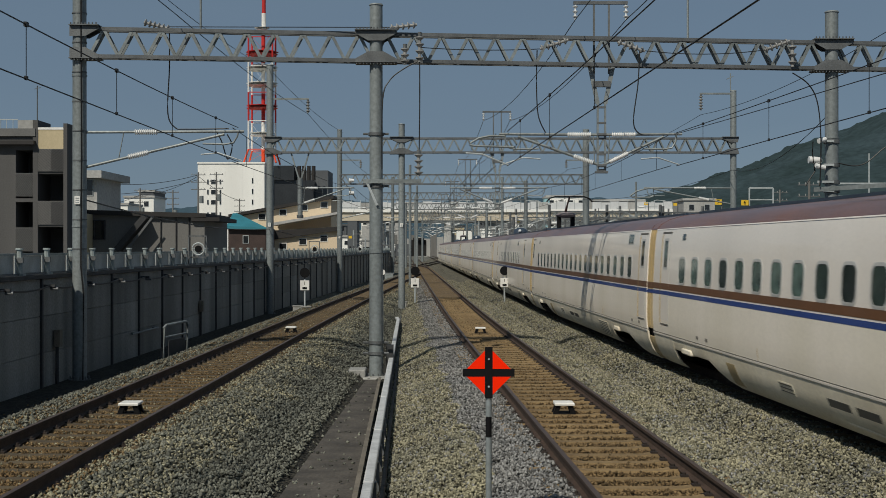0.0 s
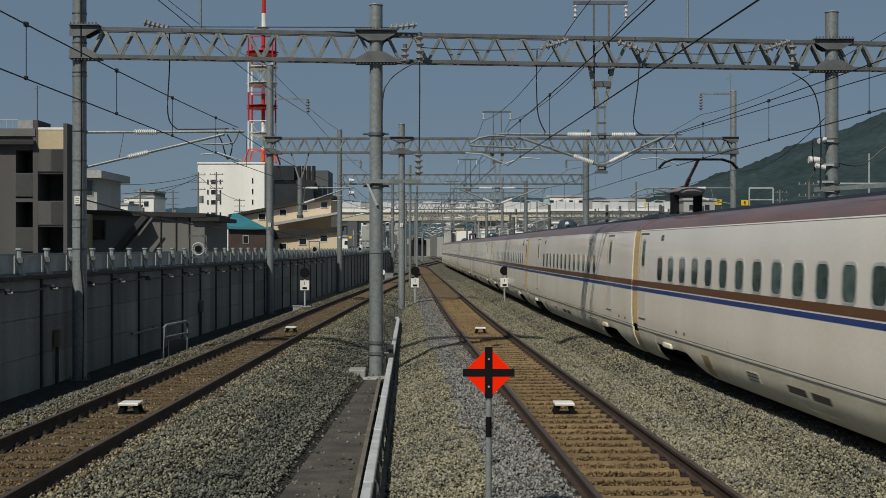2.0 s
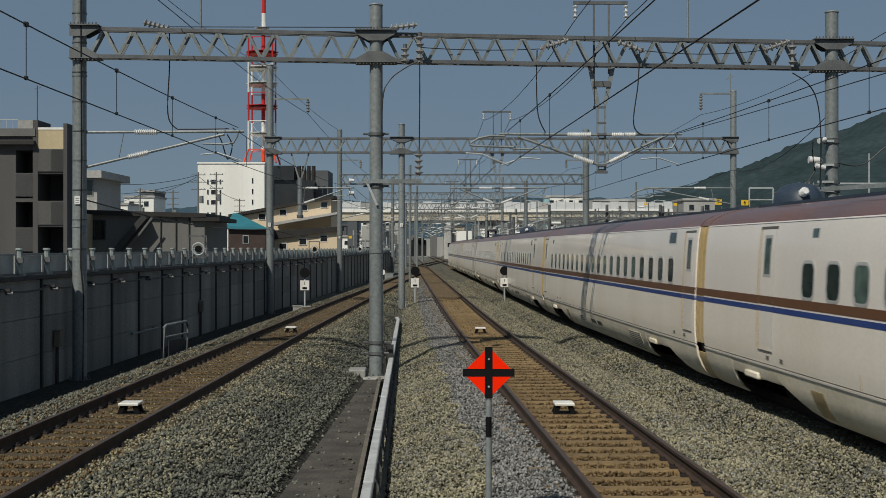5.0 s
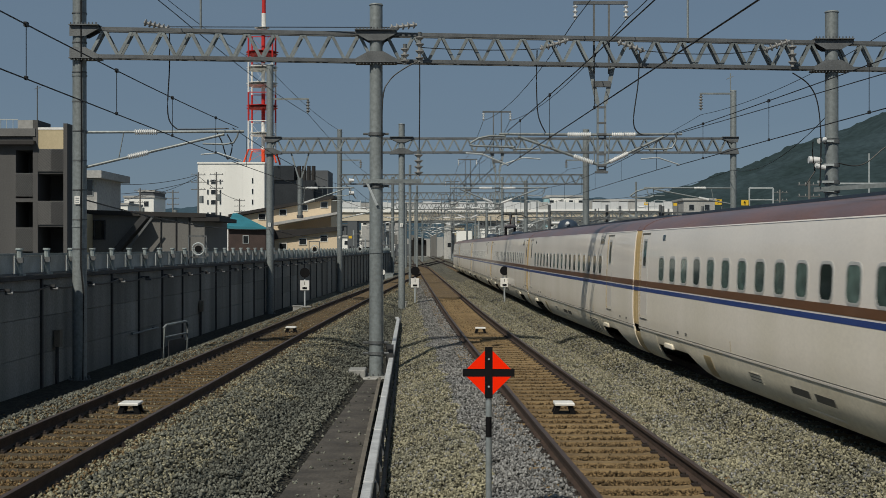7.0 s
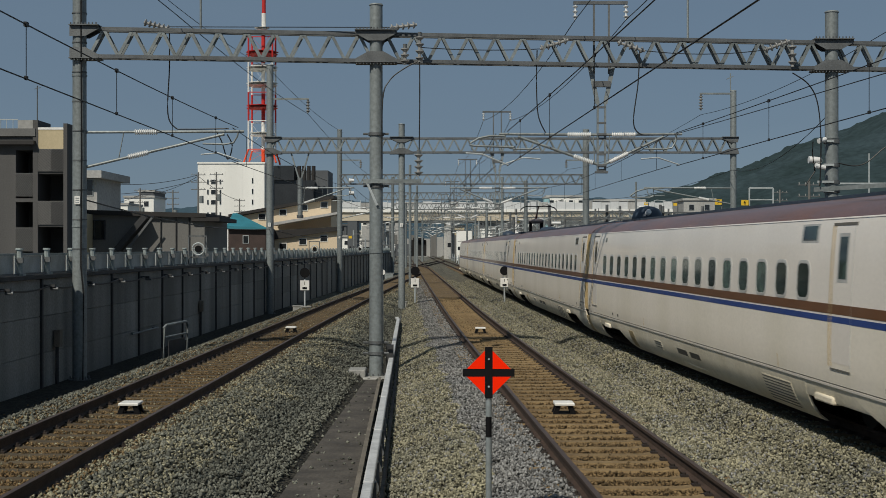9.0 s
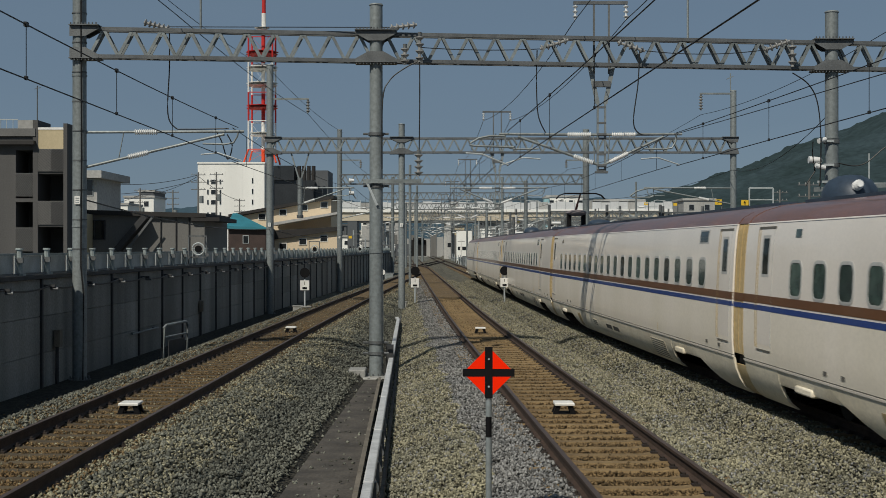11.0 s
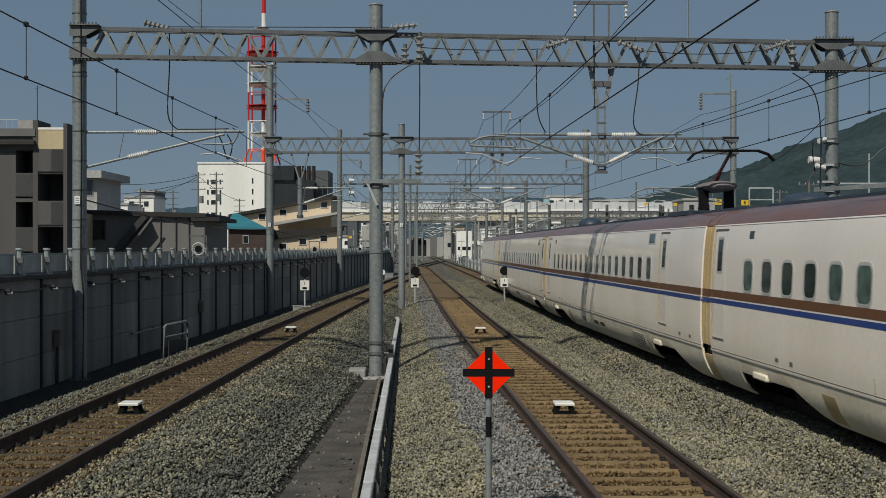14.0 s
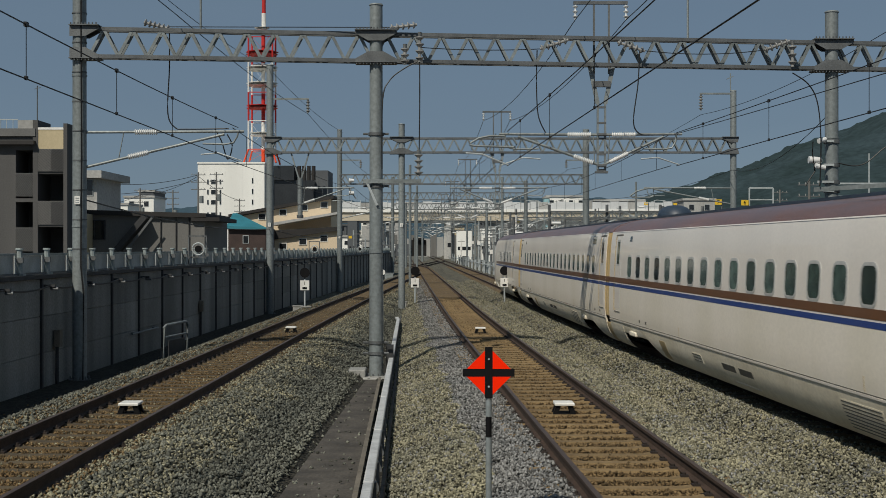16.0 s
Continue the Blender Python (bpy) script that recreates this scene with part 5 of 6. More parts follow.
def apartment():
    y = 70.0
    t = thing("apartment_building", "dark taupe flat-roofed apartment block with recessed balconies", "building")
    xr, xm, xl = -20.592, -22.261, -27.023
    zt = 9.035
    part("wall", G().box(xl, -23.375, y, y + 3.2, -0.95, zt), FLAT_DARK, t)
    part("core", G().box(-23.375, xr, y + 2.2, y + 3.2, -0.95, zt), FLAT_DARK, t)
    part("lintel", G().box(-23.375, xm - 0.15, y, y + 2.2, 7.983, zt), FLAT_DARK, t)
    part("party_wall", G().box(xm - 0.15, xm + 0.12, y - 0.1, y + 2.2, -0.95, 9.622), FLAT_DARK, t)
    part("end_wall", G().box(xr - 0.15, xr + 0.06, y - 0.1, y + 2.2, -0.95, 9.437), FLAT_DARK, t)
    part("parapet", G().box(xl, xm, y - 0.15, y + 0.1, zt - 0.3, 9.158), FLAT_PANEL, t)
    part("eave", G().box(xl, xm, y - 0.45, y + 0.1, 8.262, 8.478), ROOF_DARK, t)
    for x in np.arange(xl, -23.251, 0.35):
        part("roof_rail_post", G().cyl((x, y, zt), (x, y, 9.653), 0.02, n=5), PALE_METAL, t)
    part("roof_rail", G().bar((xl, y, 9.653), (-23.251, y, 9.653), 0.05, 0.05), PALE_METAL, t)
    part("white_parapet", G().box(-23.251, xm, y - 0.05, y + 0.05, zt, 9.622), PALE_WALL, t)
    part("upper_panel", G().box(xm + 0.12, xr - 0.15, y - 0.06, y, 8.045, 9.158), CREAM, t, "cream panel under the roof edge")
    part("panel_trim", G().box(xm + 0.12, xr - 0.15, y - 0.09, y + 0.02, 9.097, 9.220), WHITE_PAINT, t)
    for z0, z1 in ((6.809, 8.045), (3.902, 5.201), (0.996, 2.294)):
        p = part("balcony", G().box(xm + 0.12, xr - 0.15, y - 0.08, y, z0, z1), FLAT_PANEL, t)
        mid = (xm + xr) / 2
        ribs(p, xm + 0.12, 0.75, mid, 0.0, y - 0.09, z0, z1)
        ribs(p, mid, 0.0, xr - 0.15, 0.75, y - 0.09, z0, z1)
        part("slab", G().box(xm + 0.12, xr - 0.15, y, y + 2.2, z0 - 0.12, z0 + 0.02), FLAT_DARK, t)
    for z0, z1, d0, d1 in ((5.448, 6.716, 6.716, 7.953), (2.449, 3.748, 3.748, 5.015)):
        s = part("stair_panel", G().box(-23.375, xm - 0.15, y - 0.06, y + 0.02, z0, z1), FLAT_PANEL, t)
        ribs(s, -23.375, 0.0, xm - 0.15, 0.75, y - 0.07, z0, z1)
        part("landing", G().box(-23.375, xm - 0.15, y - 0.02, y + 2.2, z0 - 0.3, z0 - 0.1), FLAT_DARK, t)
    a = thing("antenna", "thin television antenna pole on the roof", "antenna")
    part("mast", G().cyl((-22.354, 70.5, zt), (-22.354, 70.5, 11.570), 0.035, n=6), STEEL_DARK, a)
    part("element", G().bar((-22.509, 70.5, 11.385), (-22.169, 70.5, 11.477), 0.03, 0.03), STEEL_DARK, a)


# near-black colour stands in for the lack of light inside
BLACK_VOID = mat("unlit_recess", (0.01, 0.01, 0.01), 0.9, 0, 0.2, 1, 5, 0)


def dark_house():
    y = 76.0
    t = thing("house", "grey two-storey house with dark flat roof and outside stair", "house", "trackside houses")
    part("wall", G().box(-22.961, -14.166, y, y + 8, -0.95, 4.681), HOUSE_GREY, t)
    part("roof", G().loft([[(x, yy, z) for x, z in ((-23.297, 4.681), (-14.032, 4.412), (-14.032, 4.681), (-23.297, 4.949))] for yy in (y - 0.3, y + 8.4)]), ROOF_DARK, t)
    part("eave", G().box(-14.905, -13.226, y - 0.3, y + 6, 4.211, 4.446), ROOF_DARK, t)
    window(t, -20.678, y, 3.707, 1.15, 1.05, PANEL_POST)
    part("mullion", G().box(-20.678 - 0.03, -20.678 + 0.03, y - 0.1, y - 0.05, 3.170, 4.245), PANEL_POST, t)
    st = part("stair", G().bar((-19.201, y - 0.5, 2.499), (-17.523, y - 0.5, 4.480), 0.9, 0.34), PANEL_POST, t, "dark steel outside stair")
    part("stair_rail", G().bar((-18.530, y - 1.0, 2.499), (-17.053, y - 1.0, 4.412), 0.05, 0.12), STEEL_DARK, st)
    for px in (-16.751, -15.845, -15.072):
        part("downpipe", G().cyl((px, y - 0.06, -0.9), (px, y - 0.06, 4.614), 0.04, n=6), PANEL_POST, t)
    c = thing("house", "narrow cream annex beside the grey house", "house", "trackside houses")
    part("wall", G().box(-21.769, -20.788, 74, 75.9, -0.95, 4.627), CREAM, c)
    g = thing("house", "pale grey flat-roofed house further back", "house", "trackside houses")
    part("wall", G().box(-32.359, -29.735, 110, 118, -0.95, 8.650), PALE_WALL, g)
    part("roof", G().box(-32.650, -29.103, 109, 119, 8.602, 9.233), PALE_WALL, g)
    for px in (-31.873, -30.512):
        window(g, px, 110, 7.824, 0.8, 1.3)


def beige_houses():
    y = 125.0
    t = thing("house", "beige rendered house with long sloping dark roof", "house", "trackside houses")
    xa, xb = -20.097, -10.932
    g = G()
    prof = [(xa, -0.95), (xb, -0.95), (xb, 7.426), (xa, 5.659)]
    g.loft([[(x, yy, z) for x, z in prof] for yy in (y, y + 9)])
    part("wall", g, BEIGE, t)
    part("roof", G().loft([[(x, yy, z) for x, z in ((xa - 0.8, 5.659 - 0.05), (xb + 0.3, 7.536 - 0.1), (xb + 0.3, 7.757), (xa - 0.8, 5.880))] for yy in (y - 0.5, y + 9.5)]), ROOF_DARK, t)
    for px, pz in ((-17.668, 5.659), (-15.625, 6.101), (-13.582, 6.542), (-11.595, 6.819)):
        window(t, px, y, pz, 0.62, 0.5, WHITE_PAINT)
    part("lower_roof", G().loft([[(x, yy, z) for x, z in ((-16.190, 4.742), (-9.996, 5.828), (-9.996, 6.046), (-16.190, 5.013))] for yy in (y - 3.5, y - 0.1)]), PALE_WALL, t)
    u = thing("house", "low beige house with sloping brown roof", "house", "trackside houses")
    xa, xb = -16.925, -9.671
    prof = [(xa, -0.95), (xb, -0.95), (xb, 4.253), (xa, 3.202)]
    part("wall", G().loft([[(x, yy, z) for x, z in prof] for yy in (118.5, 121)]), BEIGE, u)
    part("roof", G().loft([[(x, yy, z) for x, z in ((xa - 0.3, 3.202), (xb + 0.3, 4.253), (xb + 0.3, 4.6), (xa - 0.3, 4.148))] for yy in (118.1, 121.3)]), ROOF_DARK, u)
    for px, pz in ((-14.822, 2.781), (-12.983, 3.202), (-11.038, 3.517)):
        window(u, px, 118.5, pz, 0.62, 0.5, WHITE_PAINT)
    v = thing("house", "brown boarded house with teal metal roof", "house", "trackside houses")
    part("wall", G().box(-18.799, -15.534, 112, 118, -0.95, 4.357), WALL_RUST, v)
    a, b, c_ = -18.898, -15.336, -18.502
    part("roof", G().loft([[(a, 111.6, 4.307), (b, 111.6, 4.208), (b, 111.6, 4.357), (a, 111.6, 4.555)], [(a, 115, 5.544), (c_, 115, 5.643), (c_, 115, 5.742), (a, 115, 5.742)]]), ROOF_TEAL, v)
    window(v, -17.265, 112, 3.367, 0.4, 0.6)


def telecom_building():
    y = 420.0
    t = thing("office_building", "white windowed office block with red and white tower", "building")
    xl, xr, zt = -80.512, -58.622, 30.199
    part("wall", G().box(xl, xr, y, y + 22, -0.95, zt), WHITE_WALL, t, "white tiled main block")
    for k in range(1, 12):
        part("wall_rib", G().box(xl + k * (xr - xl) / 12 - 0.04, xl + k * (xr - xl) / 12 + 0.04, y - 0.03, y, 0, zt), WHITE_WALL, t)
    part("parapet", G().box(xl - 0.2, xr + 0.2, y - 0.3, y + 22.2, zt, zt + 0.5), WHITE_WALL, t)
    part("glass_wing", G().box(xr + 0.1, -43.039, y + 5, y + 24, -0.95, 25.004), CURTAIN, t, "dark grey glass wing")
    part("wing_upper", G().box(xr + 0.1, -49.346, y + 4, y + 24, 25.004, 29.828), CURTAIN, t)
    part("side_block", G().box(-48.975, -38.772, y + 12, y + 30, -0.95, 28.714), DARK_BLOCK, t, "dark rear block")
    for k in range(7):
        x = -52.686 + k * 1.6
        part("cooling_unit", G().cyl((x, y + 6, 25.004), (x, y + 6, 29.828), 0.65, n=10), ROOF_DARK, t)
    for pz in (24.262, 20.923, 17.584, 13.502, 9.978):
        window(t, -75.133, y - 0.1, pz, 1.9, 1.3)
        window(t, -77.173, y - 0.1, pz, 0.4, 1.4)
        window(t, -73.092, y - 0.1, pz, 0.4, 1.4)
    for pz in (24.633, 21.108, 17.584):
        window(t, -62.518, y - 0.1, pz, 0.35, 1.6)
    # tower on the roof
    m = thing("lattice_tower", "red and white radio tower standing on the white block", "tower")
    ty = y + 8
    xa, xb = -64.465, -56.525
    cx = (xa + xb) / 2
    base = zt + 0.5
    levels = [(base, 35.260, MAST_ORANGE, 1.35), (35.260, 44.713, WHITE_PAINT, 1.0), (44.713, 54.165, MAST_RED, 1.0), (54.165, 64.373, WHITE_PAINT, 1.0), (64.373, 73.826, MAST_RED, 1.0)]
    hw = (xb - xa) / 2
    for z0, z1, material, spread in levels:
        for sx in (-1, 1):
            for sy in (-1, 1):
                part("leg", G().cyl((cx + sx * hw * spread, ty + sy * hw * spread, z0), (cx + sx * hw, ty + sy * hw, z1), 0.3, n=8), material, m)
            part("brace", G().bar((cx - sx * hw * spread, ty - hw, z0), (cx + sx * hw, ty - hw, z1), 0.07, 0.07), material, m)
            part("brace", G().bar((cx + sx * hw, ty - hw, z0), (cx + sx * hw, ty + hw, z1), 0.07, 0.07), material, m)
        for sy in (-1, 1):
            part("ring_beam", G().bar((cx - hw, ty + sy * hw, z1), (cx + hw, ty + sy * hw, z1), 0.28, 0.28), material, m)
    for z0, z1, material, spread in levels:
        part("core_tube", G().cyl((cx + 0.4, ty, z0), (cx + 0.4, ty, z1), 0.65, n=10), material, m)
    for pz, material, r in ((49.250, MAST_RED, 1.25), (67.209, MAST_RED, 1.28), (62.105, WHITE_PAINT, 1.22), (56.812, WHITE_PAINT, 1.22), (75.338, WHITE_PAINT, 0.6), (40.176, WHITE_PAINT, 1.0)):
        o = part("platform", G().cyl((cx, ty, pz - 0.25), (cx, ty, pz), hw * r, hw * r * 1.08, 8), material, m)
        part("platform_rail", G().cyl((cx, ty, pz + 0.7), (cx, ty, pz + 0.85), hw * r * 1.08, hw * r * 1.08, 8), material, o)
    for z0, z1, material, r in ((75.338, 81.010, WHITE_PAINT, 0.75), (81.010, 87.815, MAST_RED, 0.65), (87.815, 93.108, WHITE_PAINT, 0.5)):
        part("mast", G().cyl((-59.928, ty, z0), (-59.928, ty, z1), r, n=10), material, m)


DARK_BLOCK = mat("dark_block", (0.09, 0.1, 0.11), 0.7, 0, 0.2, 0.2, 3, 0)


def utility_pole(x, y, top, arms=3):
    t = thing("utility_pole", "concrete utility pole with crossarms and insulators", "pole", "utility poles")
    part("shaft", G().cyl((x, y, -0.95), (x, y, top), 0.14, 0.085, 10), HOUSE_GREY, t)
    for k in range(arms):
        z = top - 0.3 - 0.8 * k
        part("crossarm", G().bar((x - 0.8, y, z), (x + 0.8, y, z), 0.07, 0.07), STEEL_DARK, t)
        for dx in (-0.7, -0.25, 0.3, 0.7):
            part("insulator", G().cyl((x + dx, y, z), (x + dx, y, z + 0.17), 0.04, n=6), PORCELAIN_GREY, t)
    part("transformer", G().cyl((x + 0.32, y, top - 3.4), (x + 0.32, y, top - 2.6), 0.26, n=10), STEEL, t)


def bridge():
    y = 330.0
    t = thing("overpass", "cream girder road overpass with white noise screens", "bridge")
    x0, x1 = -32.650, 59.178
    part("girder", G().box(x0, x1, y, y + 9, 9.574, 11.760), OVERPASS, t, "cream steel girder")
    part("deck_edge", G().box(x0, x1, y - 0.5, y + 9.5, 11.760, 12.489), WHITE_WALL, t)
    part("soffit_band", G().box(x0, x1, y + 0.2, y + 8, 9.136, 9.574), STEEL_DARK, t)
    n = 40
    for k in range(n):
        a = x0 + (x1 - x0) * k / n
        b = a + (x1 - x0) / n - 0.12
        part("noise_screen", G().box(a, b, y - 0.3, y - 0.1, 12.489, 14.53 - 0.15 * (k * 7 % 3)), SCREEN_WHITE if k % 5 else PALE_WALL, t)
        part("screen_post", G().box(b, b + 0.12, y - 0.35, y - 0.05, 11.760, 14.821), PALE_METAL, t)
    for px in (-16.908, 1.603, 12.244, 31.484, 46.060):
        part("pier", G().box(px - 1.4, px + 1.4, y + 1, y + 7, -0.95, 9.136), PALE_WALL, t, "pale concrete pier")
    p = thing("stair_tower", "cream cylinder stair tower under the overpass", "tower")
    part("cylinder", G().cyl((7.818, 300, -0.95), (7.818, 300, 8.017), 0.55, n=14), OVERPASS, p)
    for k, (a, b, top, yy, m) in enumerate(((3.286, 6.983, 6.826, 310, WHITE_WALL), (0.864, 2.304, 9.202, 326, PALE_WALL), (9.095, 11.576, 7.267, 312, WHITE_WALL), (-14.929, -13.428, 6.758, 200, DARK_BLOCK), (-14.629, -11.784, 6.561, 230, PALE_WALL))):
        o = thing("shed", "small pale equipment building beside the far tracks", "building", "far equipment buildings")
        part("wall", G().box(a, b, yy, yy + 6, -0.95, top), m, o)
        part("door_band", G().box(a + 0.3, b - 0.3, yy - 0.05, yy, top * 0.3, top * 0.42), PANE, o)
    w = thing("retaining_wall", "pale stained concrete wall behind the underpass", "wall", kind="structure")
    for k in range(12):
        a = -23.198 + k * 2.6
        part("wall_panel", G().box(a, a + 2.5, 505, 507, -0.9, 6.2 + 0.7 * (k * 5 % 3)), (PALE_WALL, HOUSE_GREY, PALE_WALL)[k * 7 % 3], w)
    u = thing("underpass", "underpass mouth where the far tracks vanish, its shade as black boxes", "portal")
    # solid black boxes painted as the shade within the underpass
    part("mouth", G().box(-12.085, -6.360, 480, 492, -0.5, 5.512), BLACK_VOID, u)
    part("hood", G().box(-11.213, -7.193, 478.5, 492, 5.512, 6.360), BLACK_VOID, u)
    part("side_wall", G().box(-17.735, -12.034, 479, 490, -0.5, 4.022), DARK_BLOCK, u)


OVERPASS = mat("cream_girder_paint", (0.55, 0.49, 0.38), 0.7, 0, 0.12, 0.2, 3, 0, streak=True)
SCREEN_WHITE = mat("white_noise_screen", (0.62, 0.64, 0.65), 0.6, 0, 0.12, 0.3, 3, 0)


def far_town():
    rng = random.Random(11)
    for (a, b, top, y, m) in ((30.883, 42.297, 17.672, 380, WHITE_WALL), (42.615, 56.608, 15.768, 360, PALE_WALL), (47.306, 61.219, 13.858, 350, WHITE_WALL), (56.449, 63.737, 13.714, 300, PALE_WALL),
                              (-80.698, -73.940, 12.654, 300, WHITE_WALL), (-82.208, -74.629, 15.550, 330, WHITE_WALL), (-80.795, -76.890, 17.442, 340, DARK_BLOCK), (20.592, 33.578, 16.100, 420, PALE_WALL),
                              (61.325, 76.829, 14.105, 390, WHITE_WALL)):
        t = thing("building", "pale flat-roofed town building in the distance", "building", "distant buildings")
        part("wall", G().box(a, b, y, y + 14, -0.95, top), m, t)
        part("roof", G().box(a - 0.3, b + 0.3, y - 0.3, y + 14.3, top, top + 0.5), PALE_WALL, t)
        n = max(2, int((b - a) / 2.6))
        rows = max(1, min(3, int(top / 3.4)))
        for r in range(rows):
            for k in range(n):
                window(t, a + (k + 0.5) * (b - a) / n, y - 0.05, top - 1.6 - 3.2 * r, 1.1, 1.2)
    t = thing("building", "narrow pale turquoise building beside the white one", "building", "distant buildings")
    part("wall", G().box(29.9, 31.4, 378, 384, -0.95, 17.2), TURQUOISE, t)
    part("roof", G().box(29.8, 31.5, 377.8, 384.2, 17.2, 17.5), PALE_WALL, t)
    for x, y, top in ((-26.568, 150, 11.495), (-30.212, 190, 9.909), (-40.247, 170, 10.572), (-35.892, 170, 10.271), (-26.776, 140, 10.905), (25.760, 90, 7.361), (34.223, 130, 8.536)):
        utility_pole(x, y, top)
    feeder([(-43.993, 150, 7.188), (-40.097, 170, 9.671), (-26.776, 140, 10.472), (-29.708, 190, 9.574)], 0.5, 0.03)
    feeder([(-40.018, 150, 8.845), (-26.776, 140, 10.101)], 0.4, 0.03)
    feeder([(-40.680, 150, 10.302), (-26.776, 140, 10.596)], 0.6, 0.03)
    for k in range(46):
        y = rng.uniform(365, 620)
        px = rng.uniform(-0.09, 0.21)
        x, w = px * y, rng.uniform(5, 14)
        if -0.05 < px < 0.0:
            continue
        h = EYE + rng.uniform(0.004, 0.024) * y
        t = thing("building", "small pale town building beyond the overpass", "building", "buildings beyond the overpass")
        part("wall", G().box(x, x + w, y, y + 8, -0.95, h), rng.choice((WHITE_WALL, PALE_WALL, PALE_WALL, DARK_BLOCK, HOUSE_GREY, CREAM)), t)
        part("roof", G().box(x - 0.4, x + w + 0.4, y - 0.4, y + 8.4, h, h + 0.6), rng.choice((ROOF_DARK, PALE_WALL, DARK_BLOCK)), t)
        for r in range(max(1, int(h / 3.6))):
            for q in range(int(w / 2.4)):
                window(t, x + 1.2 + q * 2.4, y - 0.05, h - 1.7 - 3.0 * r, 1.1, 1.1)
    for k in range(60):
        y = rng.uniform(140, 330)
        side = rng.random()
        x = line_b(y) - rng.uniform(3.5, 9) if side < 0.3 else line_c(y) + rng.uniform(3.2, 14)
        t = thing("signal_mast", "slim pale steel mast with small fittings by the far tracks", "mast", "far trackside masts")
        h = rng.uniform(2.5, 7.5)
        m = rng.choice((PALE_METAL, STEEL, STEEL_DARK, WHITE_PAINT))
        part("shaft", G().cyl((x, y, -0.95), (x, y, h), 0.11, 0.09, 6), m, t)
        part("crossarm", G().bar((x - 0.8, y, h * 0.9), (x + 0.9, y, h * 0.9), 0.1, 0.1), STEEL_DARK, t)
        part("fitting", G().box(x - 0.25, x + 0.25, y - 0.2, y + 0.2, h * 0.45, h * 0.45 + 0.7), rng.choice((WHITE_PAINT, DARK_BLOCK, PALE_METAL)), t)
    for k in range(26):
        y = rng.uniform(110, 300)
        x = rng.uniform(3.357 * y / 100, 18.816 * y / 100)
        if x < line_c(y) + 5:
            continue
        t = thing("yard_mast", "thin grey steel mast in the railway yard", "mast", "yard masts")
        h = rng.uniform(6.5, 10.5)
        part("shaft", G().cyl((x, y, -0.95), (x, y, h), 0.14, 0.1, 8), STEEL, t)
        part("arm", G().bar((x, y, h * 0.72), (x + rng.choice((-1, 1)) * 2.4, y, h * 0.72), 0.09, 0.09), PALE_METAL, t)
        part("arm", G().bar((x, y, h * 0.6), (x + rng.choice((-1, 1)) * 2.2, y, h * 0.71), 0.08, 0.08), PALE_METAL, t)
        part("insulator", G().cyl((x + 0.3, y, h * 0.72), (x + 0.9, y, h * 0.72), 0.13, n=8), PORCELAIN, t)
    for k in range(16):
        y = 150 + k * 11
        t = thing("yard_fence", "pale lattice fence and cable rack by the far tracks", "fence", "yard fences")
        x = line_c(y) + 3.4
        part("rail", G().bar((x, y, 0.4), (line_c(y + 11) + 3.4, y + 11, 0.4), 0.08, 0.08), PALE_METAL, t)
        for q in range(4):
            part("post", G().cyl((x, y + q * 2.75, -0.95), (x, y + q * 2.75, 0.55 + rng.random() * 0.7), 0.07, n=6), PALE_METAL, t)
    t = thing("yard_mast", "thin grey steel mast in the railway yard", "mast", "yard masts")
    part("shaft", G().cyl((39.965, 120, -0.95), (39.965, 120, 11.475), 0.11, 0.07, 8), PALE_METAL, t)
    part("arm", G().bar((39.3, 120, 8.3), (40.6, 120, 8.3), 0.09, 0.09), STEEL, t)
    # lattice portals over the yard tracks
    for y, a, b, z in ((205, 13.220, 31.782, 7.223), (170, 16.219, 27.482, 6.067), (150, 20.804, 30.543, 6.526), (260, 11.025, 31.696, 7.301), (285, -11.833, 14.602, 6.993), (240, 8.057, 23.958, 5.671),
                      (182, 9.6, 33.0, 6.7), (218, 12.5, 38.5, 8.3), (161, 8.9, 26.5, 5.5), (236, 15.0, 42.0, 7.5), (138, 11.5, 23.5, 6.3)):
        truss((a, y), (b, y), z - 0.55, z + 0.25, int((b - a) / 1.5), 0.06)
        for x in (a, a + (b - a) * 0.52, b):
            t = thing("yard_portal_leg", "grey steel lattice leg of a yard portal", "mast", "yard portal legs")
            part("shaft", G().cyl((x, y + 0.4, -0.95), (x, y + 0.4, z + 1.0), 0.2, 0.16, 8), STEEL_DARK, t)
            part("arm", G().bar((x - 2.2, y + 0.3, z - 1.1), (x, y + 0.3, z - 0.4), 0.1, 0.1), PALE_METAL, t)
            part("insulator", G().cyl((x + 0.2, y, z - 1.0), (x + 1.2, y, z - 1.0), 0.16, n=8), PORCELAIN, t)
    # low cabinets and cable racks beside the far tracks
    for k in range(40):
        y = rng.uniform(120, 320)
        x = line_c(y) + rng.uniform(2.6, 7.5) if k % 3 else line_b(y) - rng.uniform(2.4, 4.0) - 0.01 * y
        h = rng.uniform(-0.1, 1.1)
        w = rng.uniform(0.2, 0.5)
        t = thing("relay_cabinet", "weathered grey metal relay cabinet by the far tracks", "cabinet", "relay cabinets")
        part("body", G().box(x - w, x + w, y, y + 0.6, -0.95, h), rng.choice((STEEL_DARK, DARK_BLOCK, STEEL, PALE_METAL)), t)
        part("roof", G().box(x - w - 0.06, x + w + 0.06, y - 0.06, y + 0.66, h, h + 0.07), STEEL, t)
        part("door", G().box(x - w + 0.05, x + w - 0.05, y - 0.03, y, -0.6, h - 0.08), STEEL, t)
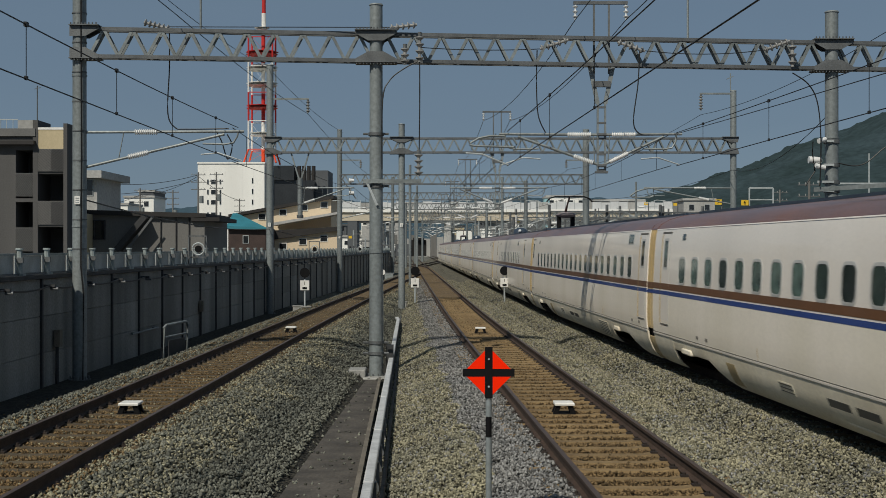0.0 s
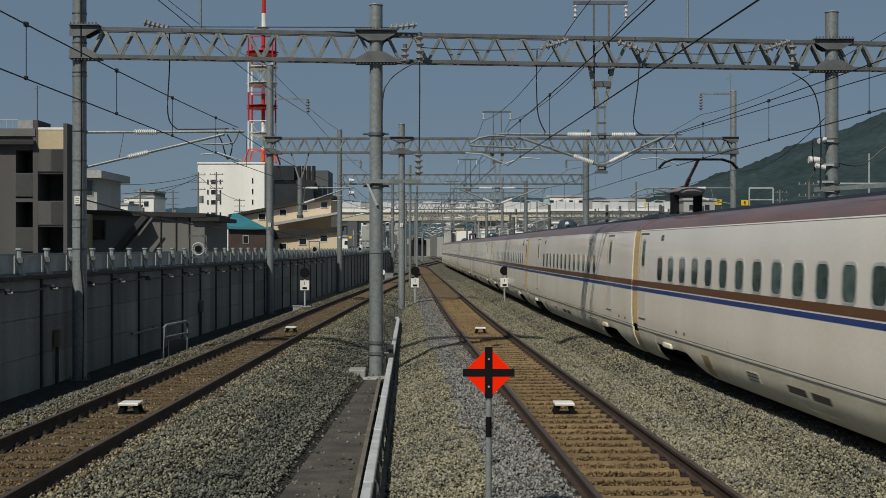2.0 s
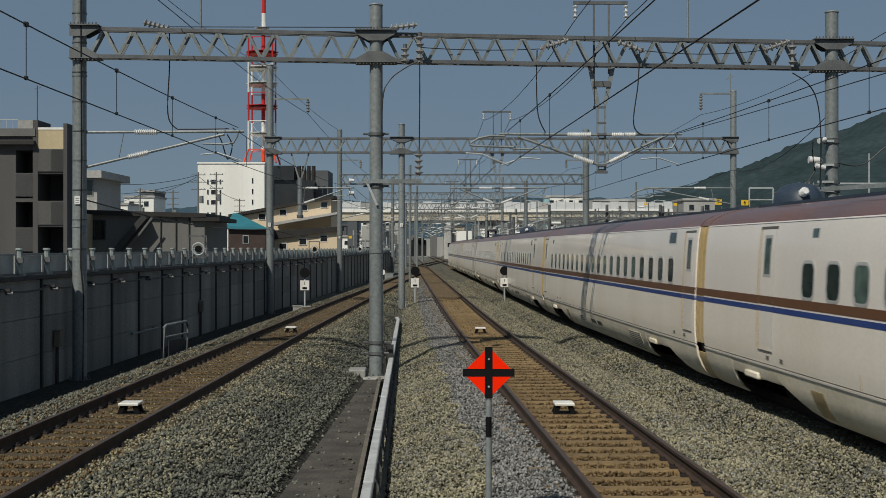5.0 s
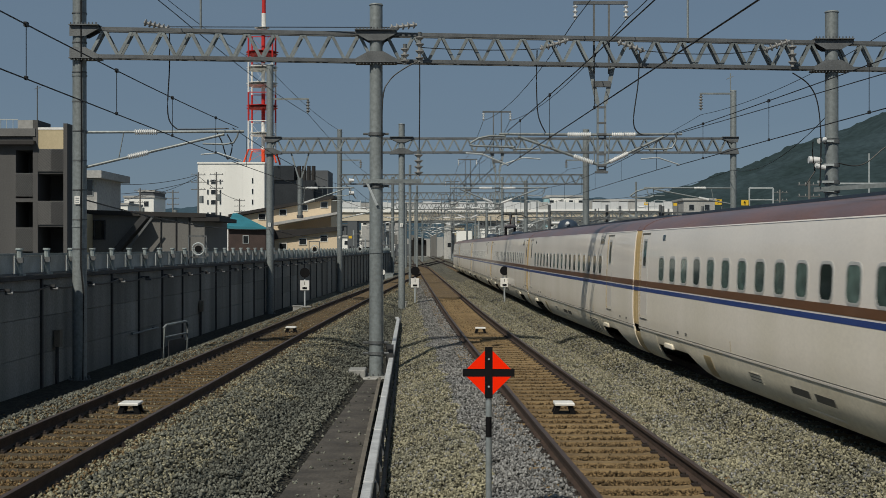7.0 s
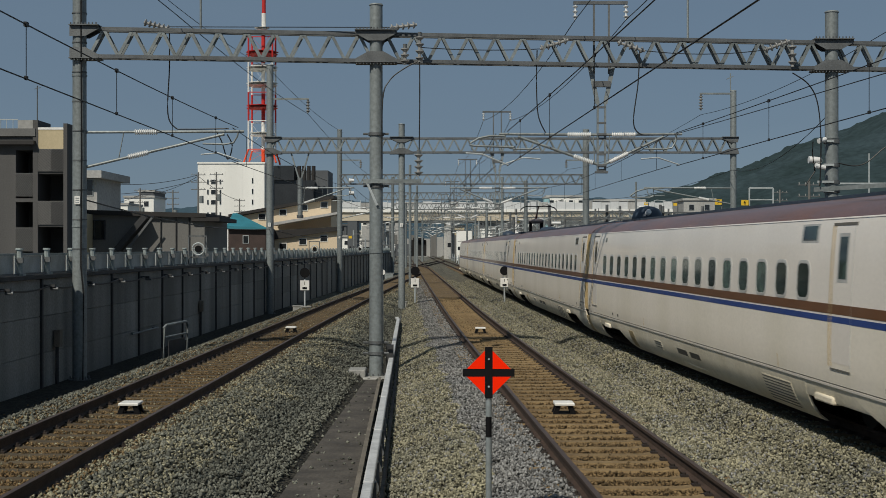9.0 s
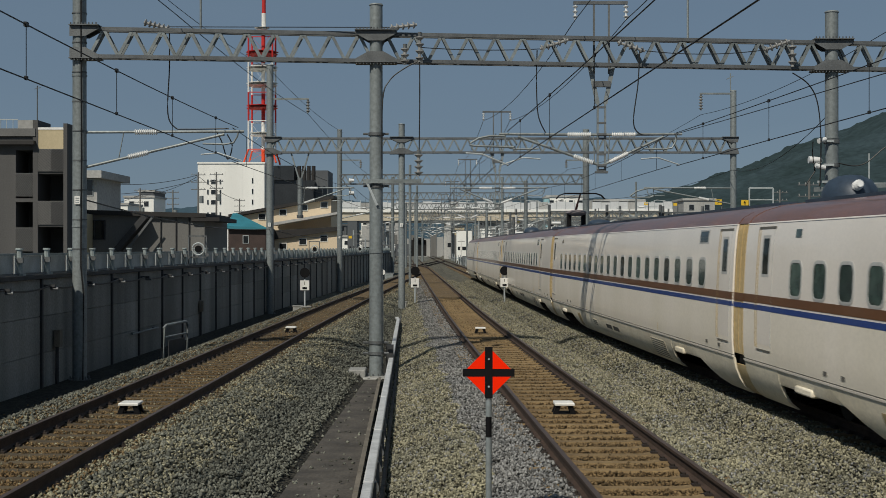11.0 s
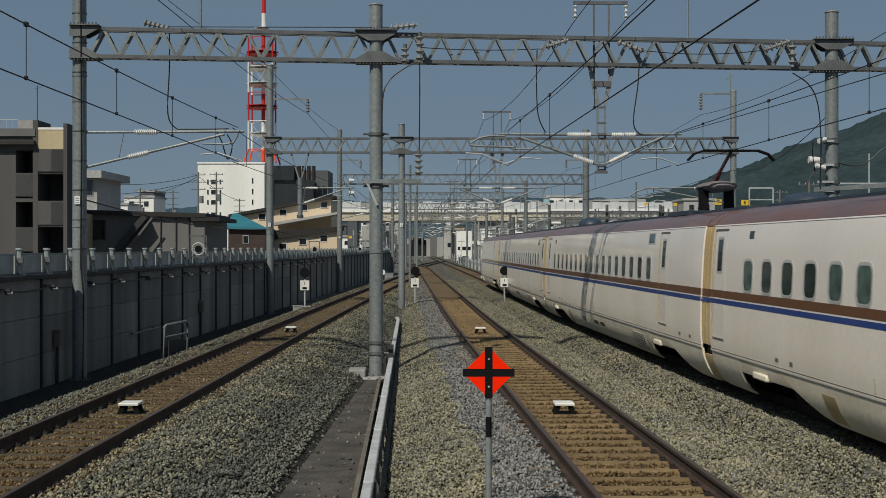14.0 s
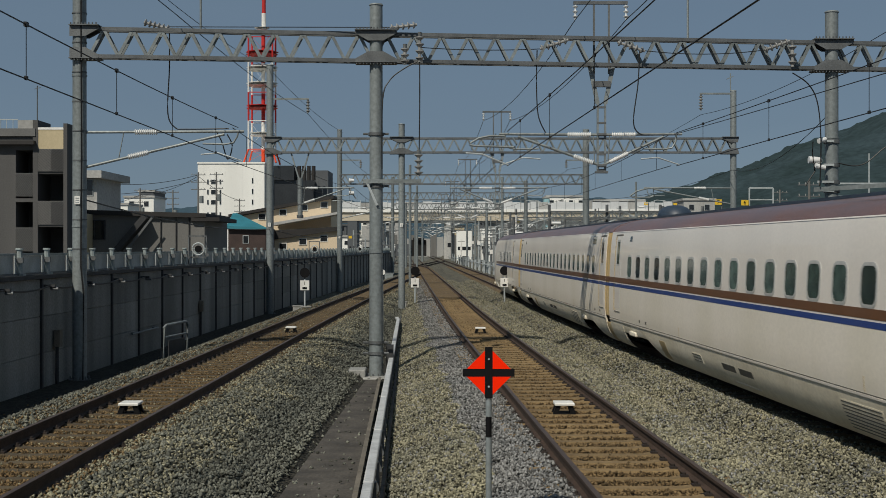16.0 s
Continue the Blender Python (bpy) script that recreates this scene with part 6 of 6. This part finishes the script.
    for x, y, z, txt in ((21.511, 100, 6.206, "7"), (22.407, 95, 5.986, "6"), (22.200, 140, 7.442, ""), (25.415, 140, 7.381, ""), (10.062, 170, 5.991, ""), (-10.866, 150, 3.876, "")):
        t = thing("number_board", "yellow square track number board on a mast", "sign", "track number boards")
        e = 0.27 if txt else 0.2
        b = part("board", G().box(x - e, x + e, y - 0.04, y, z - 0.75 * e, z + 0.75 * e), YELLOW, t)
        part("mast", G().cyl((x + 0.3, y + 0.1, -0.95), (x + 0.3, y + 0.1, z + 0.2), 0.06, n=6), STEEL_DARK, t)
        if txt:
            text(b, txt, 0.42, (x, y - 0.05, z), BLACK)
    for (a, b, z0, z1, y) in ((28.728, 30.954, 8.242, -0.95, 120), (33.816, 38.189, 8.165, -0.95, 110)):
        t = thing("yard_gantry", "low pale steel gantry over the yard", "gantry", "yard gantries")
        for x in (a, b):
            part("upright", G().bar((x, y, z1), (x, y, z0), 0.12, 0.12), PALE_METAL, t)
        part("crossbeam", G().bar((a, y, z0), (b, y, z0), 0.14, 0.14), PALE_METAL, t)
        part("lower_beam", G().bar((a, y, z0 - 1.1), (b, y, z0 - 1.1), 0.1, 0.1), PALE_METAL, t)
    # signals on the town side
    for x, y, z in ((-9.085, 47.5, 2.598), (-8.222, 82, 2.559), (-7.532, 116, 2.522)):
        t = thing("round_mirror", "round white-rimmed device on a small frame above the wall", "round sign", "round devices")
        part("ring", G().tube([(x + 0.22 * math.cos(a * math.pi / 10), y, z + 0.22 * math.sin(a * math.pi / 10)) for a in range(21)], 0.03, 6), PALE_METAL, t)
        part("face", G().cyl((x, y - 0.02, z), (x, y + 0.03, z), 0.13, n=20), BLACK, t)
        part("spoke", G().bar((x, y, z - 0.22), (x, y, z + 0.22), 0.03, 0.03), STEEL_DARK, t)
        part("frame_post", G().bar((x + 0.3, y, z - 0.3), (x + 0.3, y, z + 0.5), 0.05, 0.05), STEEL_DARK, t)
        part("frame_post", G().bar((x - 0.36, y, 1.98), (x - 0.36, y, z + 0.5), 0.05, 0.05), STEEL_DARK, t)
        part("frame_arm", G().bar((x - 0.36, y, z + 0.48), (x + 0.3, y, z + 0.48), 0.05, 0.05), STEEL_DARK, t)
        part("frame_arm", G().bar((x - 0.36, y, z - 0.3), (x + 0.3, y, z - 0.3), 0.04, 0.04), STEEL_DARK, t)


def ridge(name, pts, y, depth, material, label, rough):
    """A wooded hillside under a skyline given by a few peaks."""
    nx, ny = 220, 26
    xs = np.linspace(pts[0][0], pts[-1][0], nx)
    hs = np.interp(xs, [p[0] for p in pts], [p[1] for p in pts])
    vs, fs = [], []
    for j in range(ny):
        u = j / (ny - 1)
        for i in range(nx):
            k = math.sin(u * math.pi / 2)
            z = hs[i] * k
            z += rough * k * (noise.noise(Vector((xs[i] / 90, u * 9, 0))) + 0.5 * noise.noise(Vector((xs[i] / 25, u * 30, 5))) + 0.3 * noise.noise(Vector((xs[i] / 9, u * 70, 9))))
            vs.append((xs[i], y + depth * u, z - 1.0))
    for j in range(ny - 1):
        for i in range(nx - 1):
            a = j * nx + i
            fs.append((a, a + 1, a + nx + 1, a + nx))
    me = bpy.data.meshes.new(name)
    me.from_pydata(vs, [], fs)
    me.materials.append(material)
    tagged(new(name, me), label, "hill", kind="structure")


def make_town():
    apartment()
    dark_house()
    beige_houses()
    telecom_building()
    bridge()
    far_town()
    ridge("backdrop", [(260.071, 53.953), (351.502, 90.525), (432.774, 110.843), (514.046, 139.289), (605.477, 175.861), (686.749, 200.243), (757.862, 231.736), (808.657, 244.942), (1032.155, 295.737)],
          1500, 800, LEAF, "dark green wooded hillside beyond the town, bluish haze in its colour", 9)
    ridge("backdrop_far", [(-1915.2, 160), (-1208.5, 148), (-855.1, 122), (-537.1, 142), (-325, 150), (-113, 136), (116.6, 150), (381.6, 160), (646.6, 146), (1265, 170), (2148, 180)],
          3300, 700, HILL_FAR, "distant mountain ridge with blue haze in its colour", 12)


# ---- build ----
make_ground()
make_bed("gap_shade_ballast_bed", list(np.arange(-150, 8, 4.0)) + list(np.arange(8, 40, 0.14)) + list(np.arange(40, 72.1, 0.5)), BED_SHADED, "crushed stone ballast bed under the near tracks, coloured dark as gap shade")
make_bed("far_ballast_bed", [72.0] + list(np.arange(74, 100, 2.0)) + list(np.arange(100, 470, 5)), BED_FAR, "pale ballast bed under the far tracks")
make_tracks()
make_overhead()
make_wall()
make_town()
make_trackside()
make_platform()
make_train()
scatter()
motions()
